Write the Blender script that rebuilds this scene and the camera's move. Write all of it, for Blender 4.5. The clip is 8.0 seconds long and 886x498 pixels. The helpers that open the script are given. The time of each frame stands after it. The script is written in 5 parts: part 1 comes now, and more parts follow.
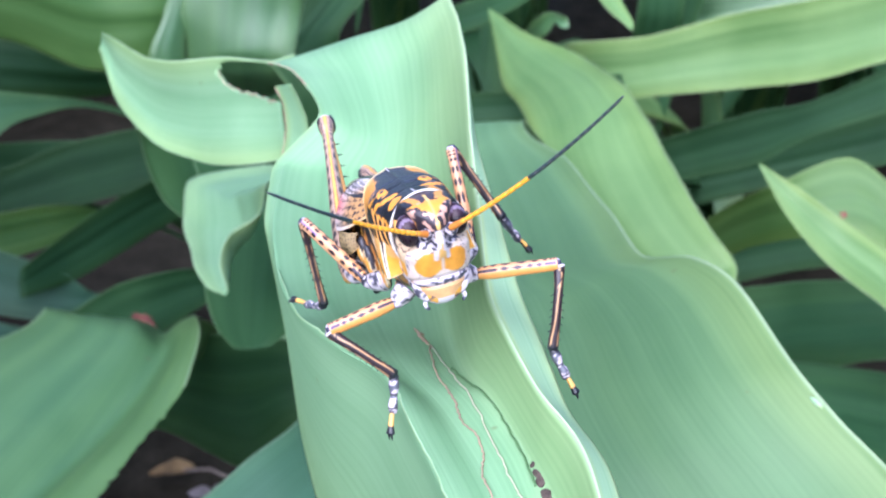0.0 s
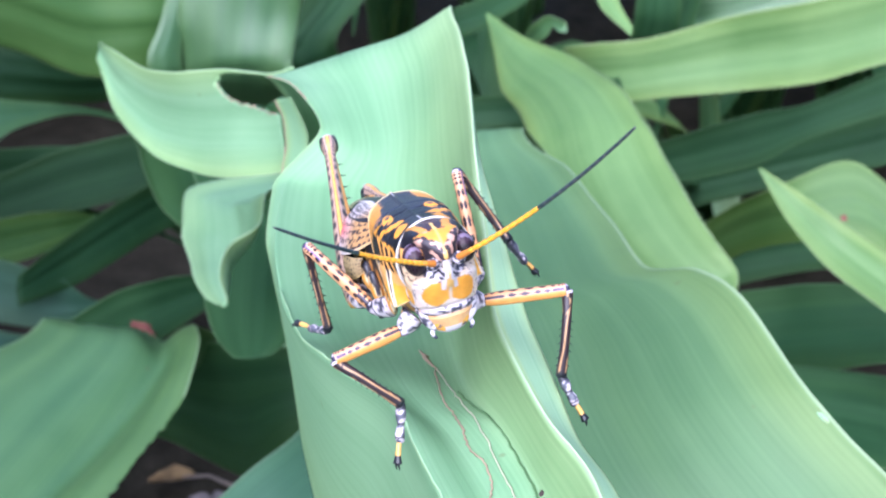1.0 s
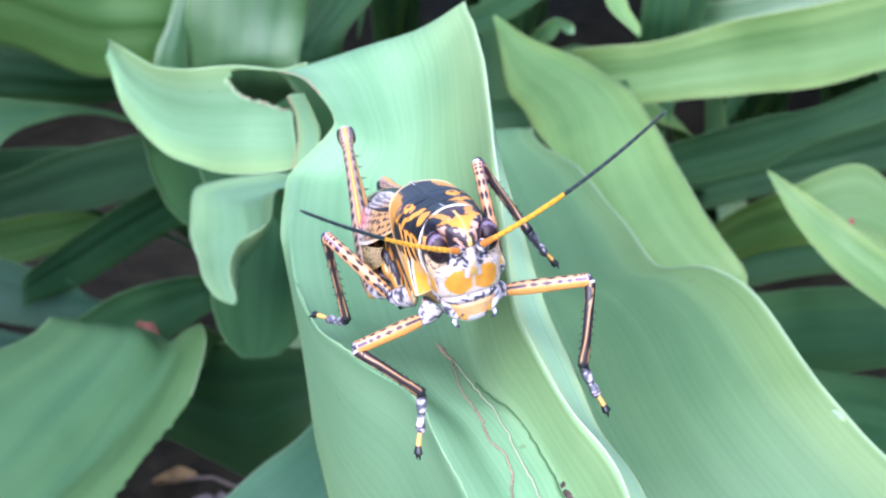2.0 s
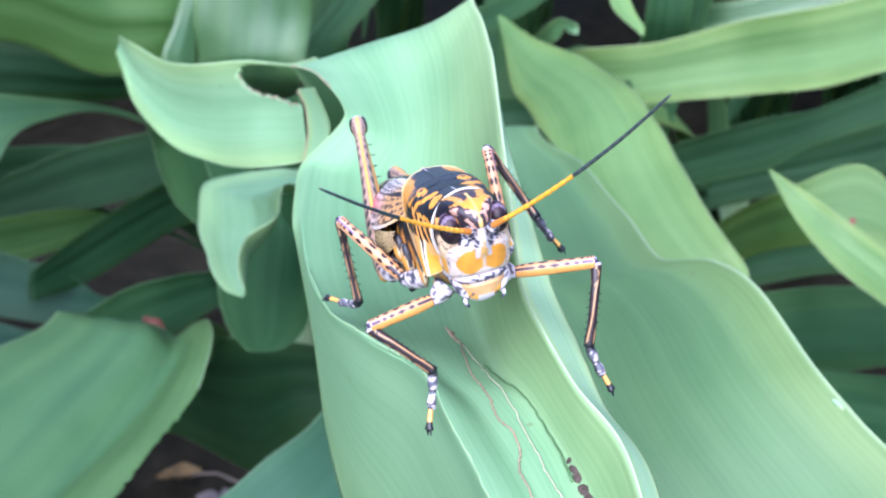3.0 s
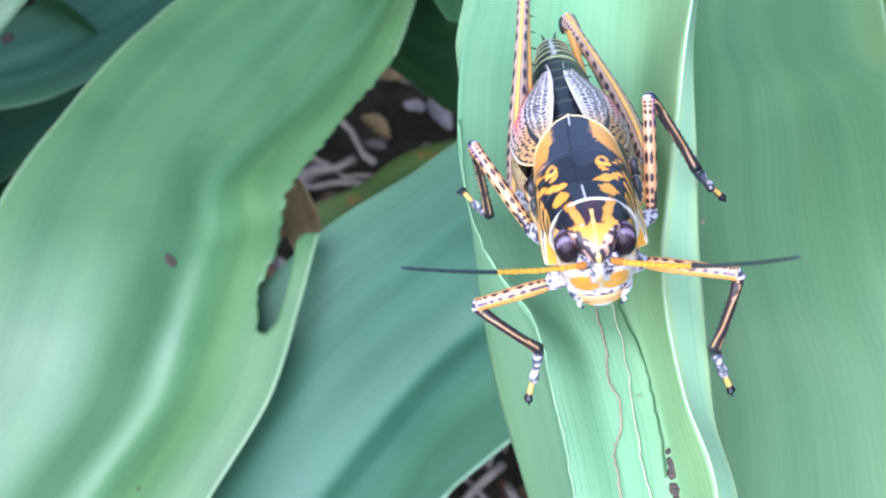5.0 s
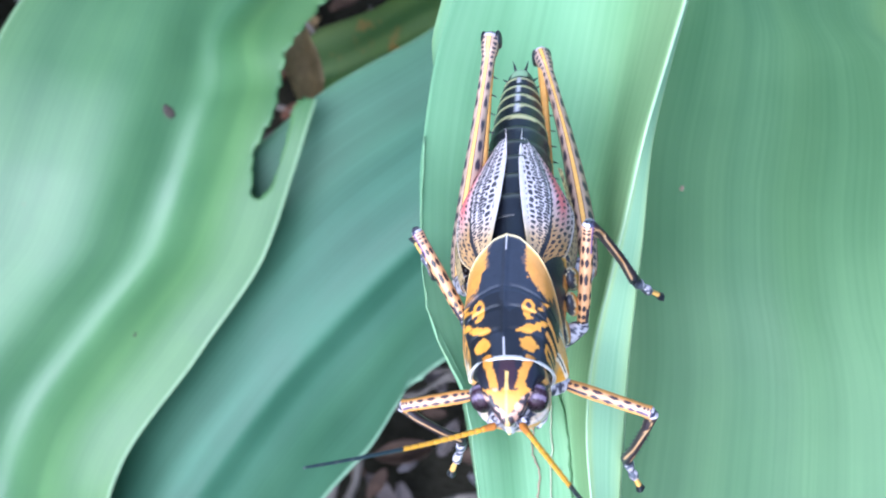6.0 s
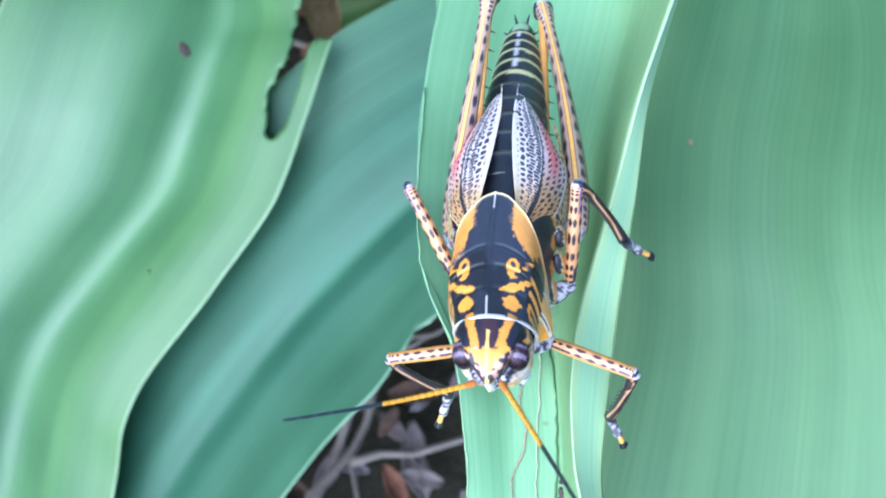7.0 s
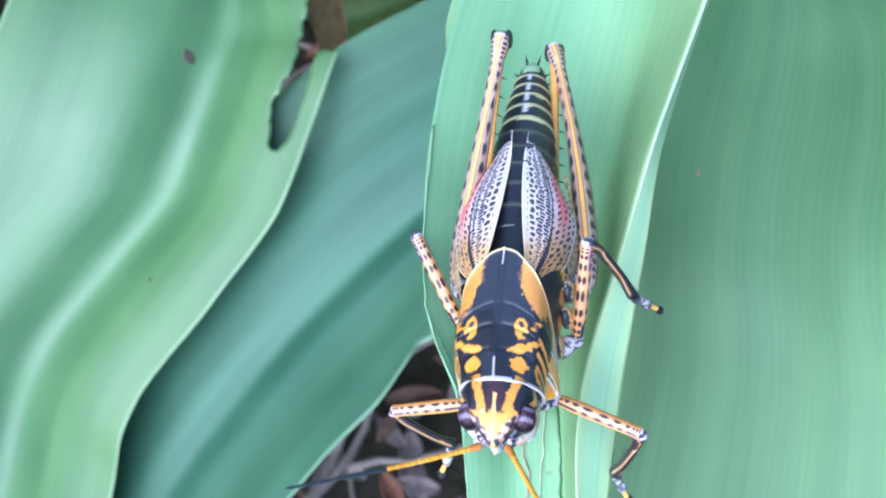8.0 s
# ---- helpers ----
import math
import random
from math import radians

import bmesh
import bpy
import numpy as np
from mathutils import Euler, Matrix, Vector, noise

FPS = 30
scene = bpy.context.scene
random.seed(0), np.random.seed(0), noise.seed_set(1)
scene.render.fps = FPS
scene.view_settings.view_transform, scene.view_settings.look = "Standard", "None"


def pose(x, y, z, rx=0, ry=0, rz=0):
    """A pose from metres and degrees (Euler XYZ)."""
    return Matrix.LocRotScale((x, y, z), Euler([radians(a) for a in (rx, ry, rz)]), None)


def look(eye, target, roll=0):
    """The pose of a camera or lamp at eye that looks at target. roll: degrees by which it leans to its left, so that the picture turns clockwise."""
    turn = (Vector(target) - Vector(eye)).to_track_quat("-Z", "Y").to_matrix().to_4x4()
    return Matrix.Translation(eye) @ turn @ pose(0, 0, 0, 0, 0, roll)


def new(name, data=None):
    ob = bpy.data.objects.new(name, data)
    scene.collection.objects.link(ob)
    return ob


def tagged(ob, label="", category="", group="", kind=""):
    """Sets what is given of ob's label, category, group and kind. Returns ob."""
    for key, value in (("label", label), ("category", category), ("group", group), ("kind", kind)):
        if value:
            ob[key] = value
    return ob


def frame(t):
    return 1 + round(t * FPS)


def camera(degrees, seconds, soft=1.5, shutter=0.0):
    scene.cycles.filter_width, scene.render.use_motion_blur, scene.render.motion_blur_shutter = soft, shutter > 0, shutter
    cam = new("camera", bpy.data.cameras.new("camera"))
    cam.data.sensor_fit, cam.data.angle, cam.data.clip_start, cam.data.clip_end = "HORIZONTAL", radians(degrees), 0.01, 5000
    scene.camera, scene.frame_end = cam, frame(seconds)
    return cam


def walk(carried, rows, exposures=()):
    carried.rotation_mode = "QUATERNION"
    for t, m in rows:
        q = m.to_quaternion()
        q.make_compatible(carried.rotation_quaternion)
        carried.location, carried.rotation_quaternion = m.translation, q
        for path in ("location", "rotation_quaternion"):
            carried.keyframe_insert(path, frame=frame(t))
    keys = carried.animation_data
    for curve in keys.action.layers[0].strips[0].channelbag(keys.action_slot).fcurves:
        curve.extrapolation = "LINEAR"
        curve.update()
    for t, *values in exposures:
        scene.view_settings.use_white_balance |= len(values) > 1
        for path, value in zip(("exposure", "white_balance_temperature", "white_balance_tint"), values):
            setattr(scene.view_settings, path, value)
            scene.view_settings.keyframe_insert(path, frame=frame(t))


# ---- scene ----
cam = camera(46.7, 8.0, soft=2.0)
METRES, EYE, TILT, LEAN, TURN = 0.17, 0.5, -28.0, 0.0, 0.0
ROWS = [
    (0.0, 0.0, 0.0, 0.0, -0.0, 0.0, 0.0),
    (0.5, 0.0013, 0.0016, -0.0047, -0.1, -0.08, 0.13),
    (1.0, -0.0074, 0.0111, 0.0215, -0.17, -0.06, 0.35),
    (1.5, -0.016, 0.0223, 0.0152, -0.14, 0.09, 0.26),
    (3.0, -0.0302, -0.0103, -0.0071, 0.03, 0.38, -0.21),
    (3.5, -0.0162, -0.0304, 0.021, 0.66, -0.08, -0.54),
    (4.0, 0.0689, -0.0266, 0.1331, 8.7, -4.57, -2.45),
    (4.5, 0.0754, 0.0116, 0.204, 13.87, -15.56, -4.0),
    (5.0, 0.0179, 0.1285, 0.2885, 13.93, -25.05, -5.16),
    (6.5, 0.0291, 0.2791, 0.5837, 19.02, -43.19, -8.57),
    (7.0, 0.0433, 0.2803, 0.5477, 19.51, -43.55, -8.14),
    (7.5, 0.0273, 0.2959, 0.5607, 19.9, -43.85, -8.92),
    (8.0, 0.0208, 0.3134, 0.5736, 20.26, -44.14, -8.95),
]
walk(cam, [(t, pose(0, 0, EYE, TILT, LEAN, TURN) @ pose(METRES * x, METRES * y, METRES * z, 90 + pitch, roll, yaw)) for t, x, y, z, yaw, pitch, roll in ROWS],
     [(0.0, 1.5, 5560, 24), (3.5, 1.5, 5470, 22), (4.5, 1.56, 5390, 17), (5.0, 1.53, 5340, 16), (6.5, 1.5, 5120, 10), (7.0, 1.5, 5050, 8), (8.0, 1.5, 5120, 13)])

# depth of field of a small close-up lens
cam.data.dof.use_dof, cam.data.dof.focus_distance, cam.data.dof.aperture_fstop = True, 0.135, 42.0

# ---- light ----
world = bpy.data.worlds.new("sky")
scene.world = world
world.use_nodes = True
wn = world.node_tree.nodes
sky = wn.new("ShaderNodeTexSky")
sky.sky_type, sky.sun_disc = "NISHITA", False
sky.sun_elevation, sky.sun_rotation = radians(45), radians(197)
sky.air_density, sky.dust_density = 1.0, 2.0
world.node_tree.links.new(sky.outputs[0], wn["Background"].inputs[0])
wn["Background"].inputs[1].default_value = 0.105
sun = new("sun", bpy.data.lights.new("sun", "SUN"))
sun.data.energy, sun.data.angle, sun.data.color = 3.15, radians(88), (1.0, 0.98, 0.95)
sun.matrix_world = look((-0.34, -0.92, 1.45), (0.0, 0.2, 0.3))


# ---- materials ----
def node_material(name, rough=0.5):
    m = bpy.data.materials.new(name)
    m.use_nodes = True
    b = m.node_tree.nodes["Principled BSDF"]
    b.inputs["Roughness"].default_value = rough
    return m, m.node_tree.nodes, m.node_tree.links, b


def math_node(n, l, op, a, b=None, c=None):
    k = n.new("ShaderNodeMath")
    k.operation = op
    for i, v in enumerate((a, b, c)):
        if v is None:
            continue
        if isinstance(v, (int, float)):
            k.inputs[i].default_value = v
        else:
            l.new(v, k.inputs[i])
    return k.outputs[0]


def mix_node(n, l, fac, a, b, kind="MIX"):
    k = n.new("ShaderNodeMix")
    k.data_type, k.blend_type = "RGBA", kind
    for i, v in ((0, fac), (6, a), (7, b)):
        if isinstance(v, (int, float)):
            k.inputs[i].default_value = v
        elif isinstance(v, tuple):
            k.inputs[i].default_value = (*v, 1.0)
        else:
            l.new(v, k.inputs[i])
    return k.outputs[2]


def ramp_node(n, l, fac, stops):
    k = n.new("ShaderNodeValToRGB")
    e = k.color_ramp.elements
    while len(e) < len(stops):
        e.new(0.5)
    for el, (p, c) in zip(e, stops):
        el.position, el.color = p, (*c, 1.0)
    l.new(fac, k.inputs[0])
    return k.outputs[0]


def noise_node(n, l, vec, scale, detail=3.0, rough=0.55):
    k = n.new("ShaderNodeTexNoise")
    k.inputs["Scale"].default_value, k.inputs["Detail"].default_value, k.inputs["Roughness"].default_value = scale, detail, rough
    if vec is not None:
        l.new(vec, k.inputs["Vector"])
    return k.outputs["Fac"]


def leaf_material(name, dark, light, edge, spots=False, gloss=0.5, rough=0.44):
    """A waxy strap leaf: parallel veins along the blade, a pale margin, soft blotches."""
    m, n, l, b = node_material(name, 0.42)
    b.inputs["Specular IOR Level"].default_value = gloss
    uv = n.new("ShaderNodeUVMap").outputs[0]
    sep = n.new("ShaderNodeSeparateXYZ")
    l.new(uv, sep.inputs[0])
    u, v = sep.outputs[0], sep.outputs[1]
    info = n.new("ShaderNodeObjectInfo")
    seed = math_node(n, l, "MULTIPLY", info.outputs["Random"], 37.0)

    def streak(across, along, detail):
        c = n.new("ShaderNodeCombineXYZ")
        l.new(math_node(n, l, "MULTIPLY", u, across), c.inputs[0])
        l.new(math_node(n, l, "MULTIPLY", v, along), c.inputs[1])
        l.new(seed, c.inputs[2])
        return noise_node(n, l, c.outputs[0], 1.0, detail)
    fine, band = streak(150.0, 9.0, 2.0), streak(11.0, 5.0, 3.0)
    wave = math_node(n, l, "SINE", math_node(n, l, "MULTIPLY_ADD", u, 330.0, math_node(n, l, "MULTIPLY", band, 4.0)))
    vein = math_node(n, l, "MULTIPLY_ADD", wave, 0.10, fine)
    geo = n.new("ShaderNodeTexCoord")
    blotch = noise_node(n, l, geo.outputs["Object"], 26.0, 4.0)
    tone = math_node(n, l, "MULTIPLY_ADD", vein, 0.21, math_node(n, l, "MULTIPLY_ADD", band, 0.50, math_node(n, l, "MULTIPLY", blotch, 0.36)))
    col = ramp_node(n, l, tone, [(0.36, dark), (0.78, light)])
    off = math_node(n, l, "ABSOLUTE", math_node(n, l, "SUBTRACT", u, 0.5))
    # the blade yellows in broad stripes and towards its margins
    stripe = streak(3.5, 2.0, 1.0)
    warm = n.new("ShaderNodeMapRange")
    warm.interpolation_type = "SMOOTHSTEP"
    warm.inputs[1].default_value, warm.inputs[2].default_value = 0.42, 0.92
    l.new(math_node(n, l, "MULTIPLY_ADD", stripe, 0.55, math_node(n, l, "MULTIPLY", off, 0.95)), warm.inputs[0])
    col = mix_node(n, l, warm.outputs[0], mix_node(n, l, 1.0, col, (0.96, 1.0, 1.05), "MULTIPLY"), mix_node(n, l, 1.0, col, (1.22, 1.06, 0.86), "MULTIPLY"))
    rim = n.new("ShaderNodeMapRange")
    rim.interpolation_type = "SMOOTHSTEP"
    rim.inputs[1].default_value, rim.inputs[2].default_value = 0.486, 0.497
    l.new(off, rim.inputs[0])
    col = mix_node(n, l, math_node(n, l, "MULTIPLY", rim.outputs[0], 0.6), col, edge)
    fleck = noise_node(n, l, geo.outputs["Object"], 170.0, 2.0)
    fl = n.new("ShaderNodeMapRange")
    fl.inputs[1].default_value, fl.inputs[2].default_value = 0.76, 0.8
    l.new(fleck, fl.inputs[0])
    col = mix_node(n, l, math_node(n, l, "MULTIPLY", fl.outputs[0], 0.5), col, (0.12, 0.09, 0.04))
    if spots:
        sp = n.new("ShaderNodeMapRange")
        sp.inputs[1].default_value, sp.inputs[2].default_value = 0.56, 0.66
        l.new(noise_node(n, l, geo.outputs["Object"], 55.0, 4.0), sp.inputs[0])
        col = mix_node(n, l, sp.outputs[0], col, (0.42, 0.20, 0.04))
    l.new(col, b.inputs["Base Color"])
    l.new(math_node(n, l, "MULTIPLY_ADD", blotch, 0.25, rough), b.inputs["Roughness"])
    bump = n.new("ShaderNodeBump")
    bump.inputs["Strength"].default_value, bump.inputs["Distance"].default_value = 0.25, 0.0002
    l.new(vein, bump.inputs["Height"])
    l.new(bump.outputs[0], b.inputs["Normal"])
    tr = n.new("ShaderNodeBsdfTranslucent")
    l.new(mix_node(n, l, 0.5, col, (0.30, 0.5, 0.08)), tr.inputs[0])
    mx = n.new("ShaderNodeMixShader")
    mx.inputs[0].default_value = 0.22
    l.new(b.outputs[0], mx.inputs[1])
    l.new(tr.outputs[0], mx.inputs[2])
    l.new(mx.outputs[0], n["Material Output"].inputs[0])
    return m


def plain(name, color, rough=0.5, grain=60.0, spread=0.25, bump=0.0003):
    """A surface of one colour with mottling and a fine relief."""
    m, n, l, b = node_material(name, rough)
    co = n.new("ShaderNodeTexCoord").outputs["Object"]
    a, c = noise_node(n, l, co, grain, 4.0), noise_node(n, l, co, grain * 7, 3.0)
    f = math_node(n, l, "MULTIPLY_ADD", a, 0.65, math_node(n, l, "MULTIPLY", c, 0.35))
    lo, hi = tuple(x * (1 - spread) for x in color), tuple(min(1, x * (1 + spread)) for x in color)
    l.new(ramp_node(n, l, f, [(0.3, lo), (0.7, hi)]), b.inputs["Base Color"])
    if bump:
        k = n.new("ShaderNodeBump")
        k.inputs["Strength"].default_value, k.inputs["Distance"].default_value = 0.5, bump
        l.new(c, k.inputs["Height"])
        l.new(k.outputs[0], b.inputs["Normal"])
    return m


LEAF = leaf_material("leaf_green", (0.042, 0.122, 0.044), (0.106, 0.228, 0.080), (0.31, 0.45, 0.25), gloss=0.8, rough=0.36)
LEAF_FRESH = leaf_material("leaf_fresh", (0.150, 0.302, 0.146), (0.280, 0.468, 0.254), (0.40, 0.57, 0.38), gloss=0.40)
LEAF_BROAD = leaf_material("leaf_broad", (0.070, 0.166, 0.064), (0.157, 0.294, 0.122), (0.42, 0.55, 0.35), gloss=0.5)
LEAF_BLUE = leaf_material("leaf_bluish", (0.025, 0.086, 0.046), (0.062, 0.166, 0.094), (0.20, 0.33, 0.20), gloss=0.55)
# darker copy of the leaf green: shade among inner and rear leaves put into colour
LEAF_SHADED = leaf_material("leaf_shaded", (0.012, 0.048, 0.018), (0.038, 0.104, 0.038), (0.13, 0.23, 0.11), gloss=0.14)
LEAF_YELLOW = leaf_material("leaf_yellow_green", (0.075, 0.175, 0.045), (0.190, 0.320, 0.105), (0.40, 0.50, 0.28))
LEAF_OLIVE = leaf_material("leaf_olive", (0.040, 0.120, 0.022), (0.105, 0.215, 0.050), (0.28, 0.38, 0.16))
LEAF_SPOTTED = leaf_material("leaf_ageing", (0.060, 0.150, 0.040), (0.200, 0.300, 0.060), (0.4, 0.4, 0.2), spots=True)
SOIL = plain("soil", (0.024, 0.022, 0.016), 0.95, 30.0, 0.6, 0.004)
SOIL.node_tree.nodes["Principled BSDF"].inputs["Specular IOR Level"].default_value = 0.08
LEAF_PALE = leaf_material("leaf_underside", (0.26, 0.44, 0.23), (0.40, 0.59, 0.35), (0.5, 0.62, 0.42))
PALE_SCAR = plain("scar", (0.36, 0.38, 0.26), 0.8, 300.0, 0.3)
STAIN = plain("rot", (0.05, 0.035, 0.028), 0.8, 400.0, 0.5)
DRY = [plain("dry_leaf_%s" % k, c, 0.85, 60.0, 0.45, 0.0005) for k, c in (("grey", (0.11, 0.09, 0.09)), ("brown", (0.085, 0.05, 0.035)), ("rust", (0.14, 0.06, 0.035)), ("ochre", (0.16, 0.11, 0.05)), ("pale", (0.20, 0.18, 0.19)), ("red", (0.15, 0.05, 0.036)), ("straw", (0.36, 0.26, 0.13)))]
TWIG = plain("twig", (0.20, 0.17, 0.15), 0.9, 80.0, 0.4, 0.0004)
BROWN = plain("dry_tissue", (0.30, 0.22, 0.15), 0.85, 120.0, 0.4)


# ---- geometry helpers ----
def glide(keys, steps):
    """Points along keys (rows of numbers), smooth and without overshoot; steps to each span."""
    k = np.array(keys, float)
    d = np.diff(k, axis=0)
    t = np.zeros_like(k)
    t[0], t[-1] = d[0], d[-1]
    a, b = d[:-1], d[1:]
    t[1:-1] = np.where(a * b > 0, 2 * a * b / np.where(a + b == 0, 1, a + b), 0)
    out = []
    for i in range(len(d)):
        for s in range(steps):
            x = s / steps
            h = (2 * x**3 - 3 * x**2 + 1, x**3 - 2 * x**2 + x, -2 * x**3 + 3 * x**2, x**3 - x**2)
            out.append(h[0] * k[i] + h[1] * t[i] + h[2] * k[i + 1] + h[3] * t[i + 1])
    return np.array(out + [k[-1]])


def sheet(name, grid, thick, material, parent, label="", keep=None):
    """A thin bent sheet with real thickness from a grid of points; keep says which cells exist."""
    nv, nu, _ = grid.shape
    du = np.gradient(grid, axis=1)
    dv = np.gradient(grid, axis=0)
    nrm = np.cross(du, dv)
    nrm /= np.linalg.norm(nrm, axis=2, keepdims=True) + 1e-12
    nrm = np.where(np.isfinite(nrm), nrm, 0)
    if nrm[..., 2].mean() < 0:
        nrm = -nrm
    u = np.linspace(0, 1, nu)
    taper = np.clip(np.minimum(u, 1 - u) * 8, 0.25, 1)[None, :, None]
    under = grid - nrm * thick * taper
    n = nv * nu
    keep = np.ones((nv - 1, nu - 1), bool) if keep is None else keep
    faces = []
    ok = lambda i, j: 0 <= i < nv - 1 and 0 <= j < nu - 1 and keep[i, j]
    for i in range(nv - 1):
        for j in range(nu - 1):
            if not keep[i, j]:
                continue
            a, b, c, d = i * nu + j, i * nu + j + 1, (i + 1) * nu + j + 1, (i + 1) * nu + j
            faces += [(a, b, c, d), (d + n, c + n, b + n, a + n)]
            for e, f, near in ((a, b, (i - 1, j)), (b, c, (i, j + 1)), (c, d, (i + 1, j)), (d, a, (i, j - 1))):
                if not ok(*near):
                    faces.append((f, e, e + n, f + n))
    me = bpy.data.meshes.new(name)
    me.from_pydata(np.concatenate([grid.reshape(-1, 3), under.reshape(-1, 3)]).tolist(), [], faces)
    me.materials.append(material)
    along = np.concatenate([[0], np.cumsum(np.linalg.norm(np.diff(grid[:, nu // 2], axis=0), axis=1))])
    uu, vv = np.meshgrid(u, along)
    flat = np.stack([np.tile(uu.ravel(), 2), np.tile(vv.ravel(), 2)], 1)
    layer = me.uv_layers.new(name="UVMap")
    idx = np.zeros(len(me.loops), np.int32)
    me.loops.foreach_get("vertex_index", idx)
    layer.data.foreach_set("uv", flat[idx].ravel())
    me.polygons.foreach_set("use_smooth", [True] * len(me.polygons))
    me.update()
    ob = new(name, me)
    ob.parent = parent
    if label:
        tagged(ob, label)
    return ob


LEAF_COUNT = [0]


def leaf(plant, rows, material, hole=None, label="", nu=29, steps=9, root=None, groove=(((0, 0.0),), 0.026, 0.10)):
    """A strap leaf lofted through sections: middle (mm), width (mm), the way across (bearing and bank in degrees), cup; groove: where the midrib sinks along the blade, how deep and wide."""
    LEAF_COUNT[0] += 1
    rng = np.random.default_rng(LEAF_COUNT[0])
    keys = []
    if root:
        # the hidden lower end, arching down to the crown of its plant
        x, y, z, w, h, bank, cup = rows[0]
        rows = [(root[0], root[1], 15, 32, h, bank * 0.3, 0.1), (x + (root[0] - x) * 0.6, y + (root[1] - y) * 0.6, z * 0.72, w * 0.8, h, bank * 0.6, cup), *rows]
    for x, y, z, w, h, bank, cup in rows:
        h, bank = radians(h), radians(bank)
        a = np.array([math.cos(h) * math.cos(bank), math.sin(h) * math.cos(bank), math.sin(bank)]) * w
        keys.append((x, y, z, *a, cup))
    k = glide(keys, steps)
    mid, across, cup = k[:, :3], k[:, 3:6], k[:, 6]
    axis = np.gradient(mid, axis=0)
    up = np.cross(across, axis)
    up /= np.linalg.norm(up, axis=1, keepdims=True)
    up[up[:, 2] < 0] *= -1 if abs(up[:, 2]).min() > 0.05 else 1
    wide = np.linalg.norm(across, axis=1)
    s = np.linspace(-0.5, 0.5, nu)
    along = np.concatenate([[0], np.cumsum(np.linalg.norm(axis[1:], axis=1))])
    ph = rng.uniform(0, 6.28, 4)
    rib = np.interp(along / along[-1], *zip(*groove[0]))
    grid = np.zeros((len(k), nu, 3))
    for j, q in enumerate(s):
        bow = cup * wide * (4 * q * q - 0.6) - wide * groove[1] * np.exp(-(((q - rib) / groove[2]) ** 2)) * (cup > 0)
        ripple = 0.9 * abs(2 * q) ** 3 * (np.sin(along / 17 + ph[0] + (q > 0) * 2) + 0.6 * np.sin(along / 7.5 + ph[1] + (q > 0) * 1.3)) * np.clip(wide / 50, 0, 1)
        fold = 0.3 * np.sin(q * 23 + ph[2]) * np.clip(wide / 60, 0, 1)
        grid[:, j] = mid + across * q + up * (bow + ripple * 0.8 + fold)[:, None]
    keep = None
    if hole:
        grid, keep = bitten(grid, hole)
    return sheet("leaf", grid / 1000, 0.0009, material, plant, label, keep)


def bitten(grid, field):
    """Cuts a grid where field(points) is negative; the points next to the cut move on to its edge."""
    for _ in range(2):
        f = field(grid)
        du, dv = np.gradient(grid, axis=1), np.gradient(grid, axis=0)
        fu, fv = np.gradient(f, axis=1), np.gradient(f, axis=0)
        lim = np.maximum(abs(fu), abs(fv)) * 0.62 + 1e-6
        near = (abs(f) < lim)[..., None]
        size = (fu ** 2 + fv ** 2)[..., None] + 1e-9
        step = -(f[..., None]) * (fu[..., None] * du + fv[..., None] * dv) / size
        grid = np.where(near, grid + np.clip(step, -3, 3), grid)
    f = field(grid)
    mean = (f[:-1, :-1] + f[1:, 1:] + f[:-1, 1:] + f[1:, :-1]) / 4
    return grid, mean > 0


def loft(rails, steps=7, across=7):
    """A grid through rails (each a list of points, mm), smooth along and across."""
    lines = np.stack([glide(r, steps) for r in rails], 1)
    return np.stack([glide(row, across) for row in lines])


def plant_base(name, x, y, label):
    ob = new(name)
    ob.location = (0, 0, 0)
    return tagged(ob, label, "plant", "lily plants")


# ---- ground ----
def ground_sheet():
    r = np.concatenate([np.linspace(0.0, 1.2, 34), np.geomspace(1.4, 400, 26)])
    th = np.linspace(0, 2 * math.pi, 72, endpoint=False)
    pts, faces = [], []
    for i, q in enumerate(r):
        for t in th:
            x, y = q * math.cos(t), 0.3 + q * math.sin(t)
            z = 0.0 if q > 3 else 0.012 * noise.noise((x * 9, y * 9, 3)) + 0.004 * noise.noise((x * 40, y * 40, 7))
            pts.append((x, y, z))
    m = len(th)
    for i in range(len(r) - 1):
        for j in range(m):
            faces.append((i * m + j, (i + 1) * m + j, (i + 1) * m + (j + 1) % m, i * m + (j + 1) % m))
    me = bpy.data.meshes.new("ground")
    me.from_pydata(pts, [], faces)
    me.materials.append(SOIL)
    me.polygons.foreach_set("use_smooth", [True] * len(me.polygons))
    return tagged(new("ground", me), "dark garden soil under fallen leaves", "ground", kind="structure")


ground_sheet()

near_plant = plant_base("lily_plant", 0.02, 0.5, "large strap-leaved lily with arching bluish green leaves")
left_plant = plant_base("lily_plant", -0.1, 0.55, "strap-leaved lily with wide green leaves, partly eaten")
right_plant = plant_base("lily_plant", 0.3, 0.7, "strap-leaved lily with long light green leaves")
far_plant = plant_base("lily_plant", 0.05, 0.8, "strap-leaved lily behind the others in shade")


